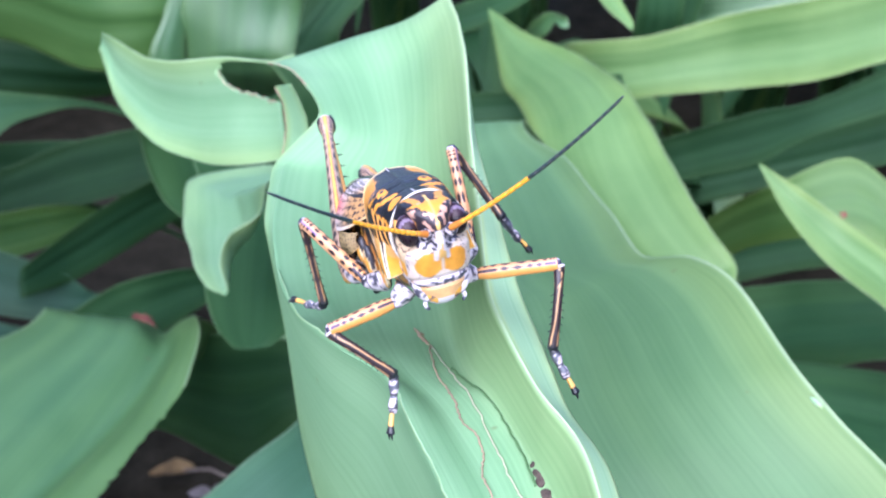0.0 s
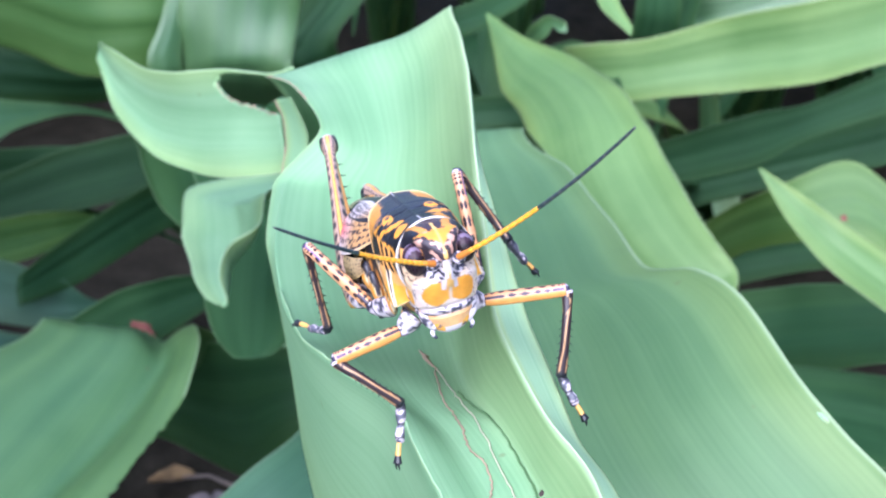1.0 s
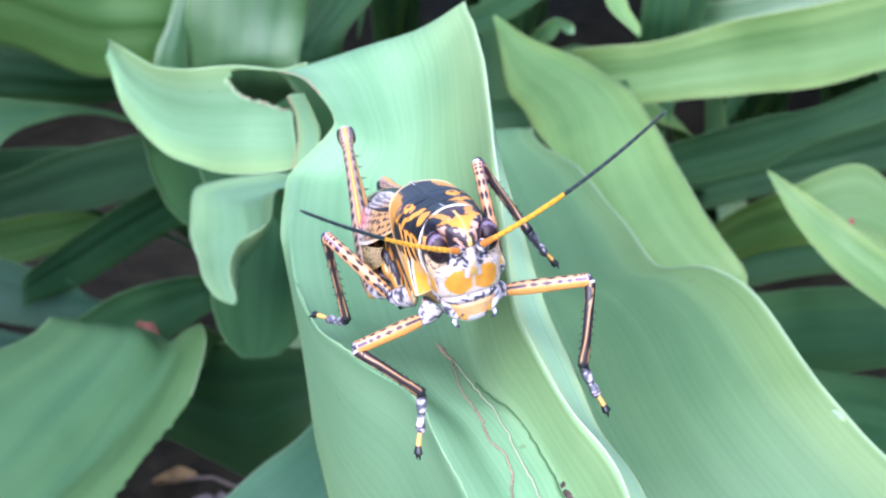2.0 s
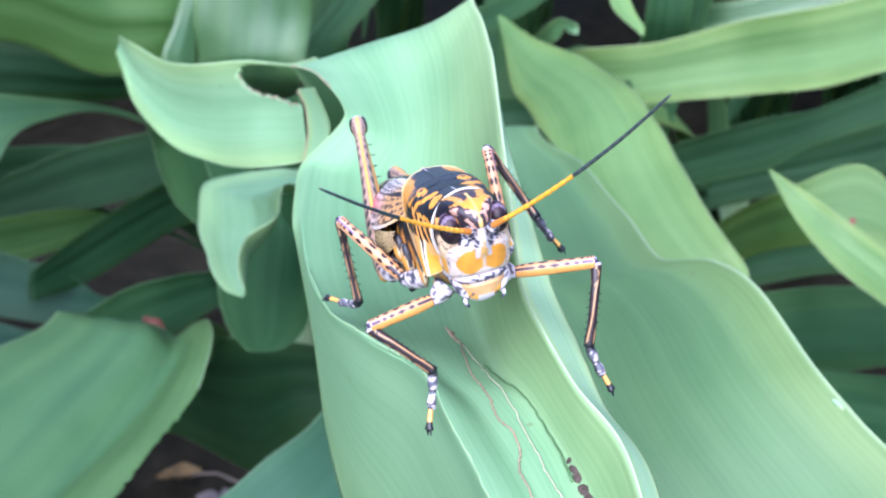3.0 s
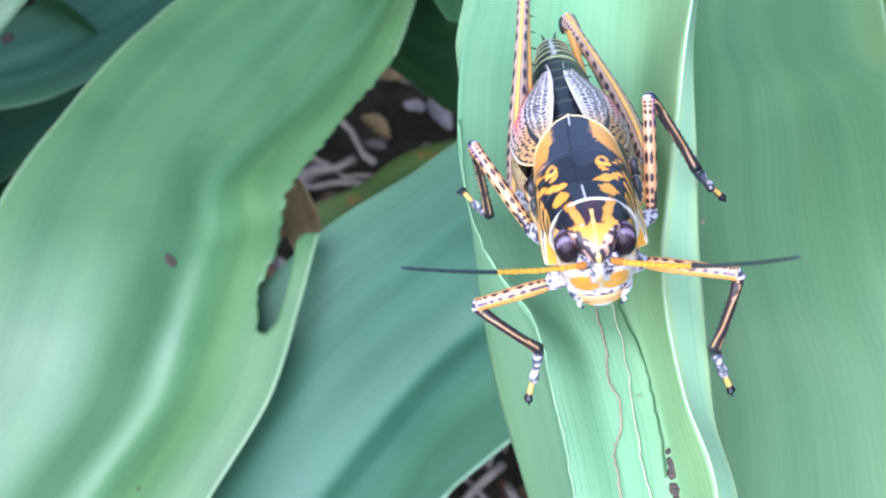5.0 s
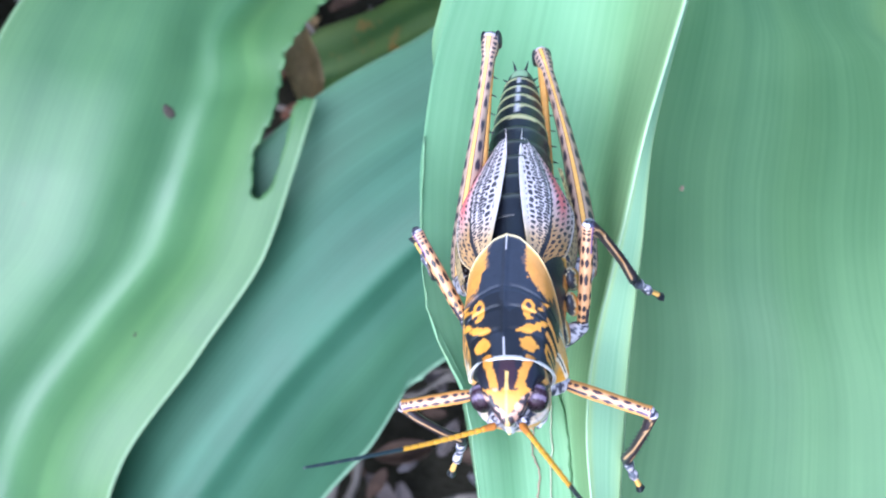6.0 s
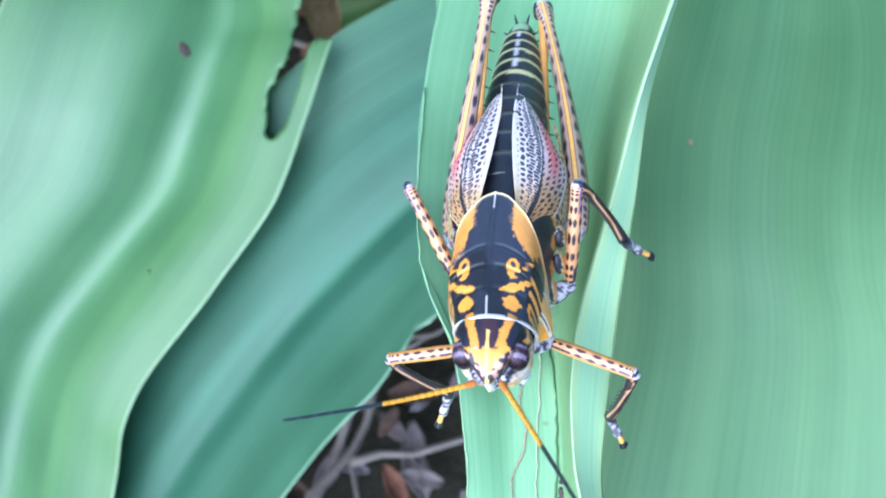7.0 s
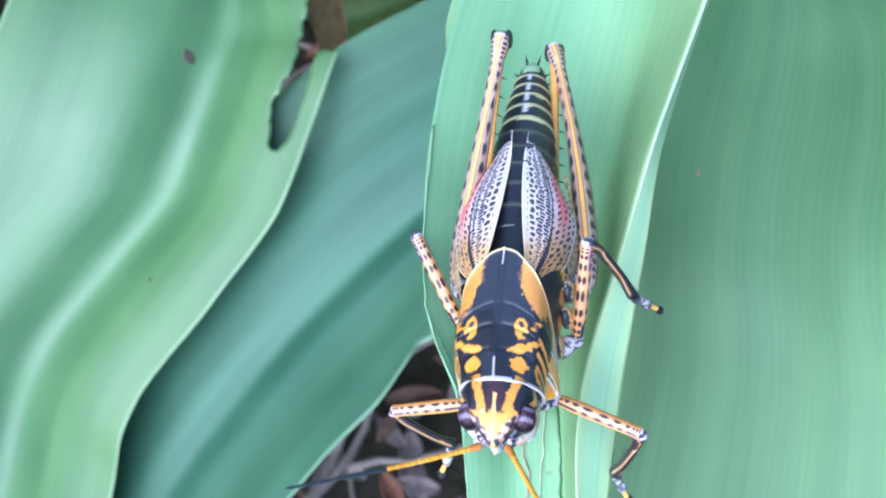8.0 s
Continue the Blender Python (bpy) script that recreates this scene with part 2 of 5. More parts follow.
def stem(plant, x, y, tall):
    """The short neck of old leaf sheaths from which the leaves of a plant spring."""
    n, ring = 14, 22
    grid = np.zeros((n, ring + 1, 3))
    for i, t in enumerate(np.linspace(0, 1, n)):
        r = 34 - 14 * t ** 0.7 + 2.0 * ((t * 4) % 1)
        for j in range(ring + 1):
            a = 2 * math.pi * j / ring
            w = r * (1 + 0.06 * math.sin(5 * a + 6 * t))
            grid[i, j] = (x + w * math.cos(a), y + w * math.sin(a), -5 + tall * t)
    return sheet("stem", grid / 1000, 0.001, LEAF_PALE, plant, "short pale neck of leaf sheaths")


stem(near_plant, 62, 505, 110)
stem(left_plant, -150, 760, 120)
stem(right_plant, 260, 880, 120)
stem(far_plant, 50, 960, 130)


def blob(x, y, cx, cy, rx, ry, turn, rough, seed):
    """Below zero inside an uneven oval."""
    c, k = math.cos(radians(turn)), math.sin(radians(turn))
    p, q = ((x - cx) * c + (y - cy) * k) / rx, (-(x - cx) * k + (y - cy) * c) / ry
    ang = np.arctan2(q, p)
    return np.hypot(p, q) - 1 - rough * (np.sin(5 * ang + seed) + 0.6 * np.sin(11 * ang + 2 * seed) + 0.3 * np.sin(23 * ang))


def HOLE(g):
    """The bite out of the edge of the holed leaf, open towards its far end; a thin finger of leaf stands beside it."""
    x, y = g[..., 0], g[..., 1]
    nibble = 0.5 * np.sin(y * 0.9) + 0.35 * np.sin(y * 2.1 + 1)
    near = np.interp(y, [204, 206, 208, 220, 235, 255, 264, 297, 342, 400], [-110, -112, -114.5, -118.5, -116, -120, -119, -112, -100, -85]) + nibble
    far = np.interp(y, [204, 206, 211, 215, 227, 238, 243, 246], [-112, -110.6, -108.4, -107.8, -108.4, -110, -109.5, -60]) + 0.3 * nibble
    return np.maximum(np.maximum(near - x, x - far), 205.3 - y)


def NOTCH(g):
    """The torn notch in the edge of the lower leaf."""
    x, y = g[..., 0], g[..., 1]
    return blob(x, y, -36.0, 161.5, 7.5, 3.6, 40, 0.04, 4)


broad_leaf = leaf(near_plant, [
     (68, 510, 60, 25, -53, 0, 0.1),
     (25, 440, 300, 63, -18, 0, 0.05),
     (13, 368, 359, 35, 0, -3, 0.03),
     (16, 328, 359, 58, -24, 10, 0.03),
     (21, 284, 359, 63, -19, 13, 0.05),
     (23, 256, 360, 69, -24, 14, 0.06),
     (29, 238, 362, 78, -16, 18, 0.06),
     (32, 221, 362, 84, -12, 19, 0.06),
     (35, 199, 360, 89, -15, 16, 0.05),
     (41, 179, 356, 87, -5, 14, 0.05),
     (50, 161, 349, 90, 3, 12, 0.05),
     (63, 114, 332, 105, 10, 3, 0.05)], LEAF_BROAD, label='broad fresh green strap leaf with fine parallel veins')
holed_leaf = leaf(left_plant, [
     (-110, 560, 40, 20, 0, 0, 0.2),
     (-140, 475, 170, 71, 8, 0, 0.1),
     (-153, 422, 240, 67, 10, -9, 0.05),
     (-142, 377, 260, 80, -14, 3, 0.04),
     (-154, 321, 261, 100, -13, -3, 0.05),
     (-164, 270, 262, 94, -7, -5, 0.06),
     (-159, 235, 260, 113, 10, -3, 0.06),
     (-158, 202, 251, 116, 16, -1, 0.06),
     (-160, 177, 239, 119, 15, 1, 0.07),
     (-173, 145, 225, 118, 10, -1, 0.08),
     (-187, 108, 206, 112, 7, -4, 0.08),
     (-191, 74, 184, 121, 14, -1, 0.08),
     (-189, 13, 145, 126, 16, -5, 0.08)], LEAF, hole=HOLE, nu=91, steps=24, groove=(((0.40, 0.28), (0.50, 0.19), (0.60, 0.12), (0.90, 0.10)), 0.11, 0.13), label='broad green leaf with an eaten hole near its edge')
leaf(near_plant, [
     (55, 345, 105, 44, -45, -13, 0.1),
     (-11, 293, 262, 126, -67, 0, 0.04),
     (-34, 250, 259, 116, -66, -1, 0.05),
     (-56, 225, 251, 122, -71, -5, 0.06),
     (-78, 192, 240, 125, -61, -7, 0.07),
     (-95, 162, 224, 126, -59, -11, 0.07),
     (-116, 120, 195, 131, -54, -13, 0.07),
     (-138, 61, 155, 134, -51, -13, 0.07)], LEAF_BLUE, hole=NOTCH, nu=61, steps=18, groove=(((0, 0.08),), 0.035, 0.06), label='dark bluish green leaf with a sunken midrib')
leaf(near_plant, [
     (-61, 375, 333, 32, -43, 4, 0.1),
     (-82, 358, 337, 61, -45, 18, 0.1),
     (-79, 336, 333, 64, -48, 23, 0.14),
     (-79, 318, 331, 37, -47, 34, 0.2),
     (-75, 298, 331, 18, -53, 46, 0.25),
     (-71, 288, 331, 3, -29, 47, 0.1)], LEAF_FRESH, root=(68, 500), label='short leaf with a tip curled over like a hook')
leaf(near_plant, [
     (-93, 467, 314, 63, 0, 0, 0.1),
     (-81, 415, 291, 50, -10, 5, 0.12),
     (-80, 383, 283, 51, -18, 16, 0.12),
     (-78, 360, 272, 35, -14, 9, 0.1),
     (-78, 352, 267, 15, 1, 2, 0.05)], LEAF_SHADED, root=(68, 500))
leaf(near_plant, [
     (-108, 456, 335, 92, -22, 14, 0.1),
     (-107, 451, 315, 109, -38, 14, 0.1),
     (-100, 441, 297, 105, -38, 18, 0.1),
     (-88, 423, 284, 83, -36, 13, 0.1)], LEAF_SHADED, root=(68, 500))
leaf(left_plant, [
     (-123, 600, 308, 65, -180, -1, -0.06),
     (-118, 608, 344, 72, -164, 4, -0.06),
     (-85, 627, 423, 78, -165, 4, -0.05)], LEAF, root=(-150, 760))
leaf(left_plant, [
     (-162, 588, 312, 23, -140, 12, 0.1),
     (-157, 598, 337, 15, -148, 34, 0.1),
     (-127, 634, 414, 15, 167, 23, 0.1)], LEAF, root=(-150, 760))
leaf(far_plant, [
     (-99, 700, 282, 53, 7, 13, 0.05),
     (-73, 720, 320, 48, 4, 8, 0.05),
     (-29, 757, 390, 56, 4, 7, 0.05)], LEAF_SHADED, root=(50, 960))
leaf(left_plant, [
     (-173, 654, 324, 64, -119, -59, 0.05),
     (-217, 625, 333, 73, -96, -78, 0.07),
     (-255, 593, 358, 64, -130, -78, 0.08),
     (-312, 551, 375, 68, -111, -69, 0.08)], LEAF_OLIVE, root=(-150, 760), label='yellowish green broad leaf')
leaf(left_plant, [
     (-218, 721, 258, 25, -110, -61, 0.05),
     (-256, 684, 275, 39, 72, -87, 0.06),
     (-307, 657, 287, 45, -80, -62, 0.06),
     (-358, 634, 287, 44, -90, -62, 0.06)], LEAF_SHADED, root=(-150, 760))
leaf(left_plant, [
     (-216, 604, 280, 4, -84, -58, 0.02),
     (-229, 544, 302, 13, -47, -53, 0.06),
     (-237, 501, 314, 28, -27, -44, 0.1),
     (-245, 462, 320, 55, -8, -44, 0.1),
     (-251, 422, 315, 69, -14, -46, 0.1),
     (-259, 384, 305, 68, -3, -51, 0.1),
     (-275, 348, 291, 58, 5, -49, 0.1),
     (-292, 308, 271, 52, 6, -52, 0.1)], LEAF, root=(-150, 760))
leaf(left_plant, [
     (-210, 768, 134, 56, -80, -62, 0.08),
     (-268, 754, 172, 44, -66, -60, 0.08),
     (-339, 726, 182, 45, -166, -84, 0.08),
     (-406, 687, 194, 45, -90, -62, 0.08)], LEAF_SHADED, root=(-150, 760))
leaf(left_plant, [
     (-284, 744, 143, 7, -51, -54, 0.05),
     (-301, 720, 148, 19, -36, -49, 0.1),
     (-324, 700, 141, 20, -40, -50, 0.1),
     (-351, 681, 138, 10, -20, -38, 0.05)], LEAF_SHADED, root=(-150, 760))
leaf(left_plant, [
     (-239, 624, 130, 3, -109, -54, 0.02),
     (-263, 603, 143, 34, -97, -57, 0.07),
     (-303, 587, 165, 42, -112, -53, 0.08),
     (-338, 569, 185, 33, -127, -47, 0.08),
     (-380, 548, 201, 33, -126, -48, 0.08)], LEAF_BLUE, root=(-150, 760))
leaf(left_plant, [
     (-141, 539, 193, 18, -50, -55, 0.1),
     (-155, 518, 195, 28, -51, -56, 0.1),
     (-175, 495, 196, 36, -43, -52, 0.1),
     (-194, 467, 195, 36, -44, -32, 0.1)], LEAF_SHADED, root=(-150, 760))
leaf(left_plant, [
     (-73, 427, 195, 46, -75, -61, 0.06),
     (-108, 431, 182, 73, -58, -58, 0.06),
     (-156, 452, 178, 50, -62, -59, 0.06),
     (-204, 464, 158, 45, -65, -60, 0.06)], LEAF_SHADED, root=(68, 500))
leaf(far_plant, [
     (113, 343, 288, 14, -107, -40, 0.05),
     (107, 360, 288, 33, -162, -46, 0.08),
     (94, 376, 292, 47, 170, -41, 0.1),
     (80, 404, 301, 57, 174, -35, 0.1),
     (71, 439, 314, 63, 157, -20, 0.1),
     (68, 466, 323, 60, 154, -16, 0.08),
     (63, 502, 325, 58, 154, -20, 0.08),
     (52, 541, 324, 46, 164, -30, 0.08),
     (39, 582, 327, 21, 163, -35, 0.06),
     (32, 612, 331, 8, -155, -39, 0.04),
     (28, 625, 334, 2, -137, -52, 0.02)], LEAF_YELLOW, root=(130, 470), label='light yellow-green leaf bending down with a wavy edge')
leaf(right_plant, [
     (92, 683, 272, 48, -3, -68, 0.06),
     (134, 652, 289, 40, -100, -76, 0.07),
     (185, 628, 307, 47, -63, -73, 0.08),
     (224, 602, 322, 49, -89, -74, 0.08),
     (260, 578, 341, 46, -99, -74, 0.08),
     (317, 545, 365, 44, -91, -75, 0.08)], LEAF_YELLOW, root=(260, 880), label='long light green leaf with a pale midrib')
leaf(right_plant, [
     (161, 718, 188, 33, -37, -49, 0.08),
     (189, 704, 206, 35, -51, -55, 0.08),
     (225, 691, 223, 37, -77, -61, 0.08),
     (260, 679, 243, 25, -90, -62, 0.08),
     (307, 669, 268, 29, -90, -62, 0.08),
     (373, 647, 311, 34, -65, -60, 0.08)], LEAF_SHADED, root=(260, 880), label='green leaf with a dry brown torn edge')
leaf(right_plant, [
     (199, 800, 130, 41, -51, -56, 0.05),
     (251, 790, 153, 36, -48, -54, 0.06),
     (315, 779, 175, 40, -51, -56, 0.06),
     (373, 768, 197, 42, -65, -60, 0.06)], LEAF_SHADED, root=(260, 880))
leaf(right_plant, [
     (224, 375, 258, 45, -111, -15, 0.05),
     (198, 405, 271, 34, -108, -23, 0.06),
     (180, 421, 281, 26, -113, -36, 0.06),
     (168, 440, 289, 17, -123, -39, 0.06),
     (160, 452, 296, 8, -132, -54, 0.04),
     (154, 461, 302, 1, -130, -55, 0.02)], LEAF_YELLOW, root=(330, 560), label='pale green leaf with a sharp pointed tip')
pale_leaf = leaf(right_plant, [
     (193, 500, 259, 35, -63, -41, 0.04),
     (219, 494, 268, 44, -89, -49, 0.06),
     (240, 477, 258, 40, -99, -47, 0.06),
     (279, 453, 234, 47, -100, -49, 0.06)], LEAF_OLIVE, root=(150, 640))
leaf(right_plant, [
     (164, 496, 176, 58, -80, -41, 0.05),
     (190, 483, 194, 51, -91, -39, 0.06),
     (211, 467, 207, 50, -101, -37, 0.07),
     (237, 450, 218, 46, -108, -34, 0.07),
     (278, 420, 224, 44, -98, -62, 0.07)], LEAF_SHADED, root=(110, 560))
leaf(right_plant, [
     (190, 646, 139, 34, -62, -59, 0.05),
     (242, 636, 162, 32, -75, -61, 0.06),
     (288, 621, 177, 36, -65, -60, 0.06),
     (333, 585, 195, 40, -90, -62, 0.06)], LEAF_SHADED, root=(260, 880))
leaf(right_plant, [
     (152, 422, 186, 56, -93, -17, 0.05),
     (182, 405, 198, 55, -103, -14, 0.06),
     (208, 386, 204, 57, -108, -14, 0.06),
     (236, 351, 212, 52, -112, -22, 0.06)], LEAF_SHADED, root=(100, 520))
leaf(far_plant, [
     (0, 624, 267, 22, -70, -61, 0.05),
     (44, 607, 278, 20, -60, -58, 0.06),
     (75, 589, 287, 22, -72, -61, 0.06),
     (106, 573, 299, 23, -73, -61, 0.06)], LEAF_SHADED, root=(50, 960))
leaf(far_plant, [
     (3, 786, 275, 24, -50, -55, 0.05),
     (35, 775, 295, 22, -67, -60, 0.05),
     (76, 767, 323, 21, -67, -60, 0.05)], LEAF_SHADED, root=(50, 960))
leaf(far_plant, [
     (78, 506, 387, 10, 0, 0, 0.05),
     (80, 489, 375, 10, 0, 0, 0.08),
     (87, 473, 368, 4, 10, 18, 0.08),
     (88, 470, 366, 1, 13, 23, 0.02)], LEAF_YELLOW)
leaf(far_plant, [
     (49, 588, 327, 7, -22, -35, 0.05),
     (56, 571, 339, 10, -33, -46, 0.2),
     (62, 564, 346, 6, -62, -59, 0.25),
     (66, 553, 346, 6, -140, -50, 0.2),
     (68, 551, 344, 2, -159, -33, 0.05)], LEAF)
leaf(far_plant, [
     (166, 784, 271, 36, -3, -6, 0.05),
     (166, 777, 299, 35, -3, -6, 0.05),
     (180, 797, 380, 38, 0, 0, 0.05)], LEAF_SHADED, root=(50, 960))
leaf(right_plant, [
     (202, 839, 267, 31, -43, -52, 0.05),
     (251, 815, 287, 29, -55, -57, 0.05),
     (320, 806, 312, 36, -62, -59, 0.05)], LEAF, root=(260, 880))
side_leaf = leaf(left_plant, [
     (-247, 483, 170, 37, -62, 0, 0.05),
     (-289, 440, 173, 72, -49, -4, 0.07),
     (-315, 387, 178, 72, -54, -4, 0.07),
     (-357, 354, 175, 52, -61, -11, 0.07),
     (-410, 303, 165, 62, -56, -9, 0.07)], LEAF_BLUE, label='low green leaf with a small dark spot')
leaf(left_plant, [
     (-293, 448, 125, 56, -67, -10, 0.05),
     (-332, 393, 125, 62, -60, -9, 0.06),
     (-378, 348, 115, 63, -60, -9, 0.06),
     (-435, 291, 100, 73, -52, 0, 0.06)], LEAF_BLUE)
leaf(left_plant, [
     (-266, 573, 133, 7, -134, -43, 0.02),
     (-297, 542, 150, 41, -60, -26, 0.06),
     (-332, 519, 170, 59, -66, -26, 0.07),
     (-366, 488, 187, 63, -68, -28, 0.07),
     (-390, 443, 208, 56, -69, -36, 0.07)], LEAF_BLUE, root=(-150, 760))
leaf(near_plant, [
     (-98, 357, 155, 51, -63, -11, 0.05),
     (-126, 335, 145, 48, -66, -12, 0.05),
     (-145, 325, 135, 49, -62, -12, 0.06),
     (-159, 322, 128, 33, -63, -9, 0.06)], LEAF_SPOTTED, root=(68, 500), label='ageing leaf with orange and brown spots')

leaf(left_plant, [
     (-345, 600, 176, 34, -85, -52, 0.08),
     (-307, 658, 163, 34, -85, -52, 0.08),
     (-285, 690, 156, 26, -85, -54, 0.08),
     (-270, 725, 149, 2, -85, -55, 0.02)], LEAF_OLIVE, root=(-350, 540))
leaf(left_plant, [
     (-206, 750, 150, 40, -80, -50, 0.06),
     (-233, 689, 160, 42, -80, -50, 0.06),
     (-254, 635, 162, 38, -80, -50, 0.06),
     (-275, 580, 166, 20, -80, -50, 0.05)], LEAF_SHADED, root=(-150, 760))
leaf(left_plant, [
     (-215, 760, 182, 46, -70, -58, 0.06),
     (-284, 735, 176, 50, -70, -58, 0.06),
     (-326, 715, 168, 44, -70, -58, 0.06),
     (-385, 685, 160, 20, -70, -58, 0.05)], LEAF_SHADED, root=(-150, 760))

# the leaf under the grasshopper: an eaten left edge, a hanging flap, a channel and a rolled margin
EDGE = [(20, 470, 70), (-46, 352, 330), (-42, 276, 400), (-45, 253, 419), (-35, 231, 424), (-27, 212, 421), (-37, 204, 411), (-35, 180, 409), (-31.5, 174, 386), (-29.5, 170, 366), (-25, 159, 355), (-19, 145, 352), (-13, 133, 352), (-7, 122, 350), (4, 100, 345), (11, 76, 330)]
CREASE = [(24, 470, 70), (-42, 352, 332), (-38, 275, 402), (-40, 250, 421), (-32, 230, 424), (-25, 211, 420), (-34, 203, 412), (-33, 180, 412), (-29.5, 160, 410), (-24.5, 145, 411.5), (-17, 129, 416.5), (-8.6, 119.5, 417.3), (-4, 111, 413.5), (0.8, 100.5, 410), (7, 82, 402), (13, 58, 388)]
FLOOR_NEAR = [(34, 468, 68), (-30, 350, 334), (-22, 268, 412), (-24, 242, 428), (-19, 226, 424), (-15, 208, 417), (-18, 200, 411), (-16, 180, 407), (-13, 160, 406), (-10, 145, 408), (-6, 130, 411), (0, 120, 410.3), (4.5, 110, 409.5), (8.5, 100, 407.5), (14, 80, 400), (20, 55, 387)]
FLOOR_FAR = [(42, 466, 68), (-18, 347, 338), (-8, 264, 418), (-9, 238, 434), (-6, 222, 430), (-5, 206, 424), (-5, 198, 418), (-3, 180, 410), (-1, 160, 408), (1, 145, 406), (3.2, 130, 409), (7.2, 120, 411), (11.5, 110, 409.5), (14.5, 100, 407), (19.5, 80, 398), (26, 55, 384)]
CREST = [(50, 465, 70), (-8, 345, 345), (3, 260, 424), (1.5, 236, 441), (3, 218, 441), (4, 203, 440), (4.3, 196, 440), (4.5, 180, 439), (4.5, 160, 438), (5.6, 145, 431), (6.6, 130, 424.5), (8.4, 120, 424), (12.3, 110, 421), (17.5, 100, 418.5), (21, 80, 410), (28, 55, 397)]
BLADE = [EDGE, CREASE, FLOOR_NEAR, FLOOR_FAR, CREST]
# the outer face of its turned-out margin falls off from the crest: how far out and down, station by station
OUT = (0.4, 0.4, 0.4, 0.4, 0.4, 0.4, 0.4, 0.5, 1.2, 3.2, 5.2, 5.7, 4.4, 3.4, 3.0, 3.0)
DOWN = (1.2, 1.2, 1.2, 1.2, 1.2, 1.4, 1.6, 2, 2.5, 2.5, 2.0, 3.2, 3.6, 3, 3, 3)
MARGIN = [[(x + f * a, y, z - f * b) for (x, y, z), a, b in zip(CREST, OUT, DOWN)] for f in (0.0, 0.5, 1.0)]
# the flap falls from its crease almost straight: two more rails between crease and edge
FLAP = [[tuple(a + (b - a) * f for a, b in zip(p, q)) for p, q in zip(BLADE[0], BLADE[1])] for f in (0.5, 0.88)]
blade = loft([BLADE[0], *FLAP, *BLADE[1:]], 8, 9)
main_leaf = sheet("leaf", blade / 1000, 0.0008, LEAF_FRESH, near_plant, "bluish green leaf with a hanging flap and brown cracks")
sheet("rolled_margin", loft(MARGIN, 8, 6) / 1000, 0.0006, LEAF_PALE, main_leaf, "pale turned-out leaf margin")


def on_blade(x, y, lift=0.15):
    """The height (mm) of the main leaf over a place of the plan."""
    flat = blade[:, 25:46].reshape(-1, 3)
    d = np.hypot(flat[:, 0] - x, flat[:, 1] - y)
    k = np.argsort(d)[:4]
    w = 1 / (d[k] + 0.05)
    return float((flat[k, 2] * w).sum() / w.sum()) + lift


def crack(points, name, wide, material, label):
    line = glide([(x, y) for x, y in points], 8)
    rng = np.random.default_rng(len(points))
    grid = np.zeros((len(line), 4, 3))
    for i, (x, y) in enumerate(line):
        w = wide * (0.7 + 0.6 * rng.random()) * min(1, 0.35 + i / 6, 0.35 + (len(line) - 1 - i) / 6)
        jx = rng.normal(0, 0.10)
        for j, q in enumerate((-1, -0.35, 0.35, 1)):
            grid[i, j] = (x + jx + q * w, y, on_blade(x + q * w, y, 0.12 if abs(q) == 1 else 0.34))
    return sheet(name, grid / 1000, 0.0002, material, main_leaf, label)


LOBE = [
    [(-38, 255, 421), (-45, 262, 417), (-62, 284, 411), (-87, 315, 400), (-103, 340, 394), (-116, 361, 392), (-129, 381, 390)],
    [(-39, 257, 412), (-45, 263, 408), (-60, 281, 401), (-84, 311, 390), (-102, 337, 385), (-118, 362, 384), (-131, 386, 387)],
    [(-39, 253, 405), (-44, 258, 400), (-57, 272, 394), (-80, 301, 383), (-99, 327, 378), (-118, 358, 379), (-131, 384, 385)],
    [(-39, 243, 400), (-42, 248, 395), (-53, 258, 389), (-74, 286, 378), (-95, 312, 374), (-116, 347, 375), (-129, 377, 384)],
]


HOLE_TOP = ((-66, -64, -61, -54, -48, -44, -38), (405.0, 408.2, 410.2, 412.9, 415.0, 416.0, 419.2))
HOLE_LOW = ((-66, -64.6, -62.6, -57.5, -53, -48, -44.4, -44.0, -43.5, -41.6, -41.0), (405.2, 403.7, 402.4, 402.8, 404.0, 404.6, 405.2, 408.5, 402.8, 396, 370))


def LOBE_HOLE(g):
    """The hole eaten through the lobe, open towards the leaf that it hangs from."""
    x, z = g[..., 0], g[..., 2]
    ragged_edge = 0.35 * np.sin(x * 1.9) + 0.25 * np.sin(x * 4.3)
    return np.maximum(z - np.interp(x, *HOLE_TOP), np.interp(x, *HOLE_LOW) + ragged_edge - z)


# what is left of the blade between the lobe and the main leaf: a torn strip hanging down
TORN = [[(-42.9, 251, 413.5), (-40.9, 250, 408.4), (-40.6, 249, 402.9), (-42.3, 248, 394)], [(-40.4, 249, 414.5), (-38.2, 248, 409), (-37.2, 247, 403), (-39.4, 246, 395)], [(-38.2, 247, 415.5), (-35.8, 246, 410.4), (-34.4, 246, 405), (-37.4, 245, 396)]]
sheet("torn_strip", loft(TORN, 7, 6) / 1000, 0.0006, LEAF_FRESH, main_leaf, "torn strip of leaf with a dry brown edge")
g, keep = bitten(loft(LOBE, 14, 16), LOBE_HOLE)
sheet("leaf", g / 1000, 0.0009, LEAF_FRESH, near_plant, "curled side lobe with an eaten hole", keep)



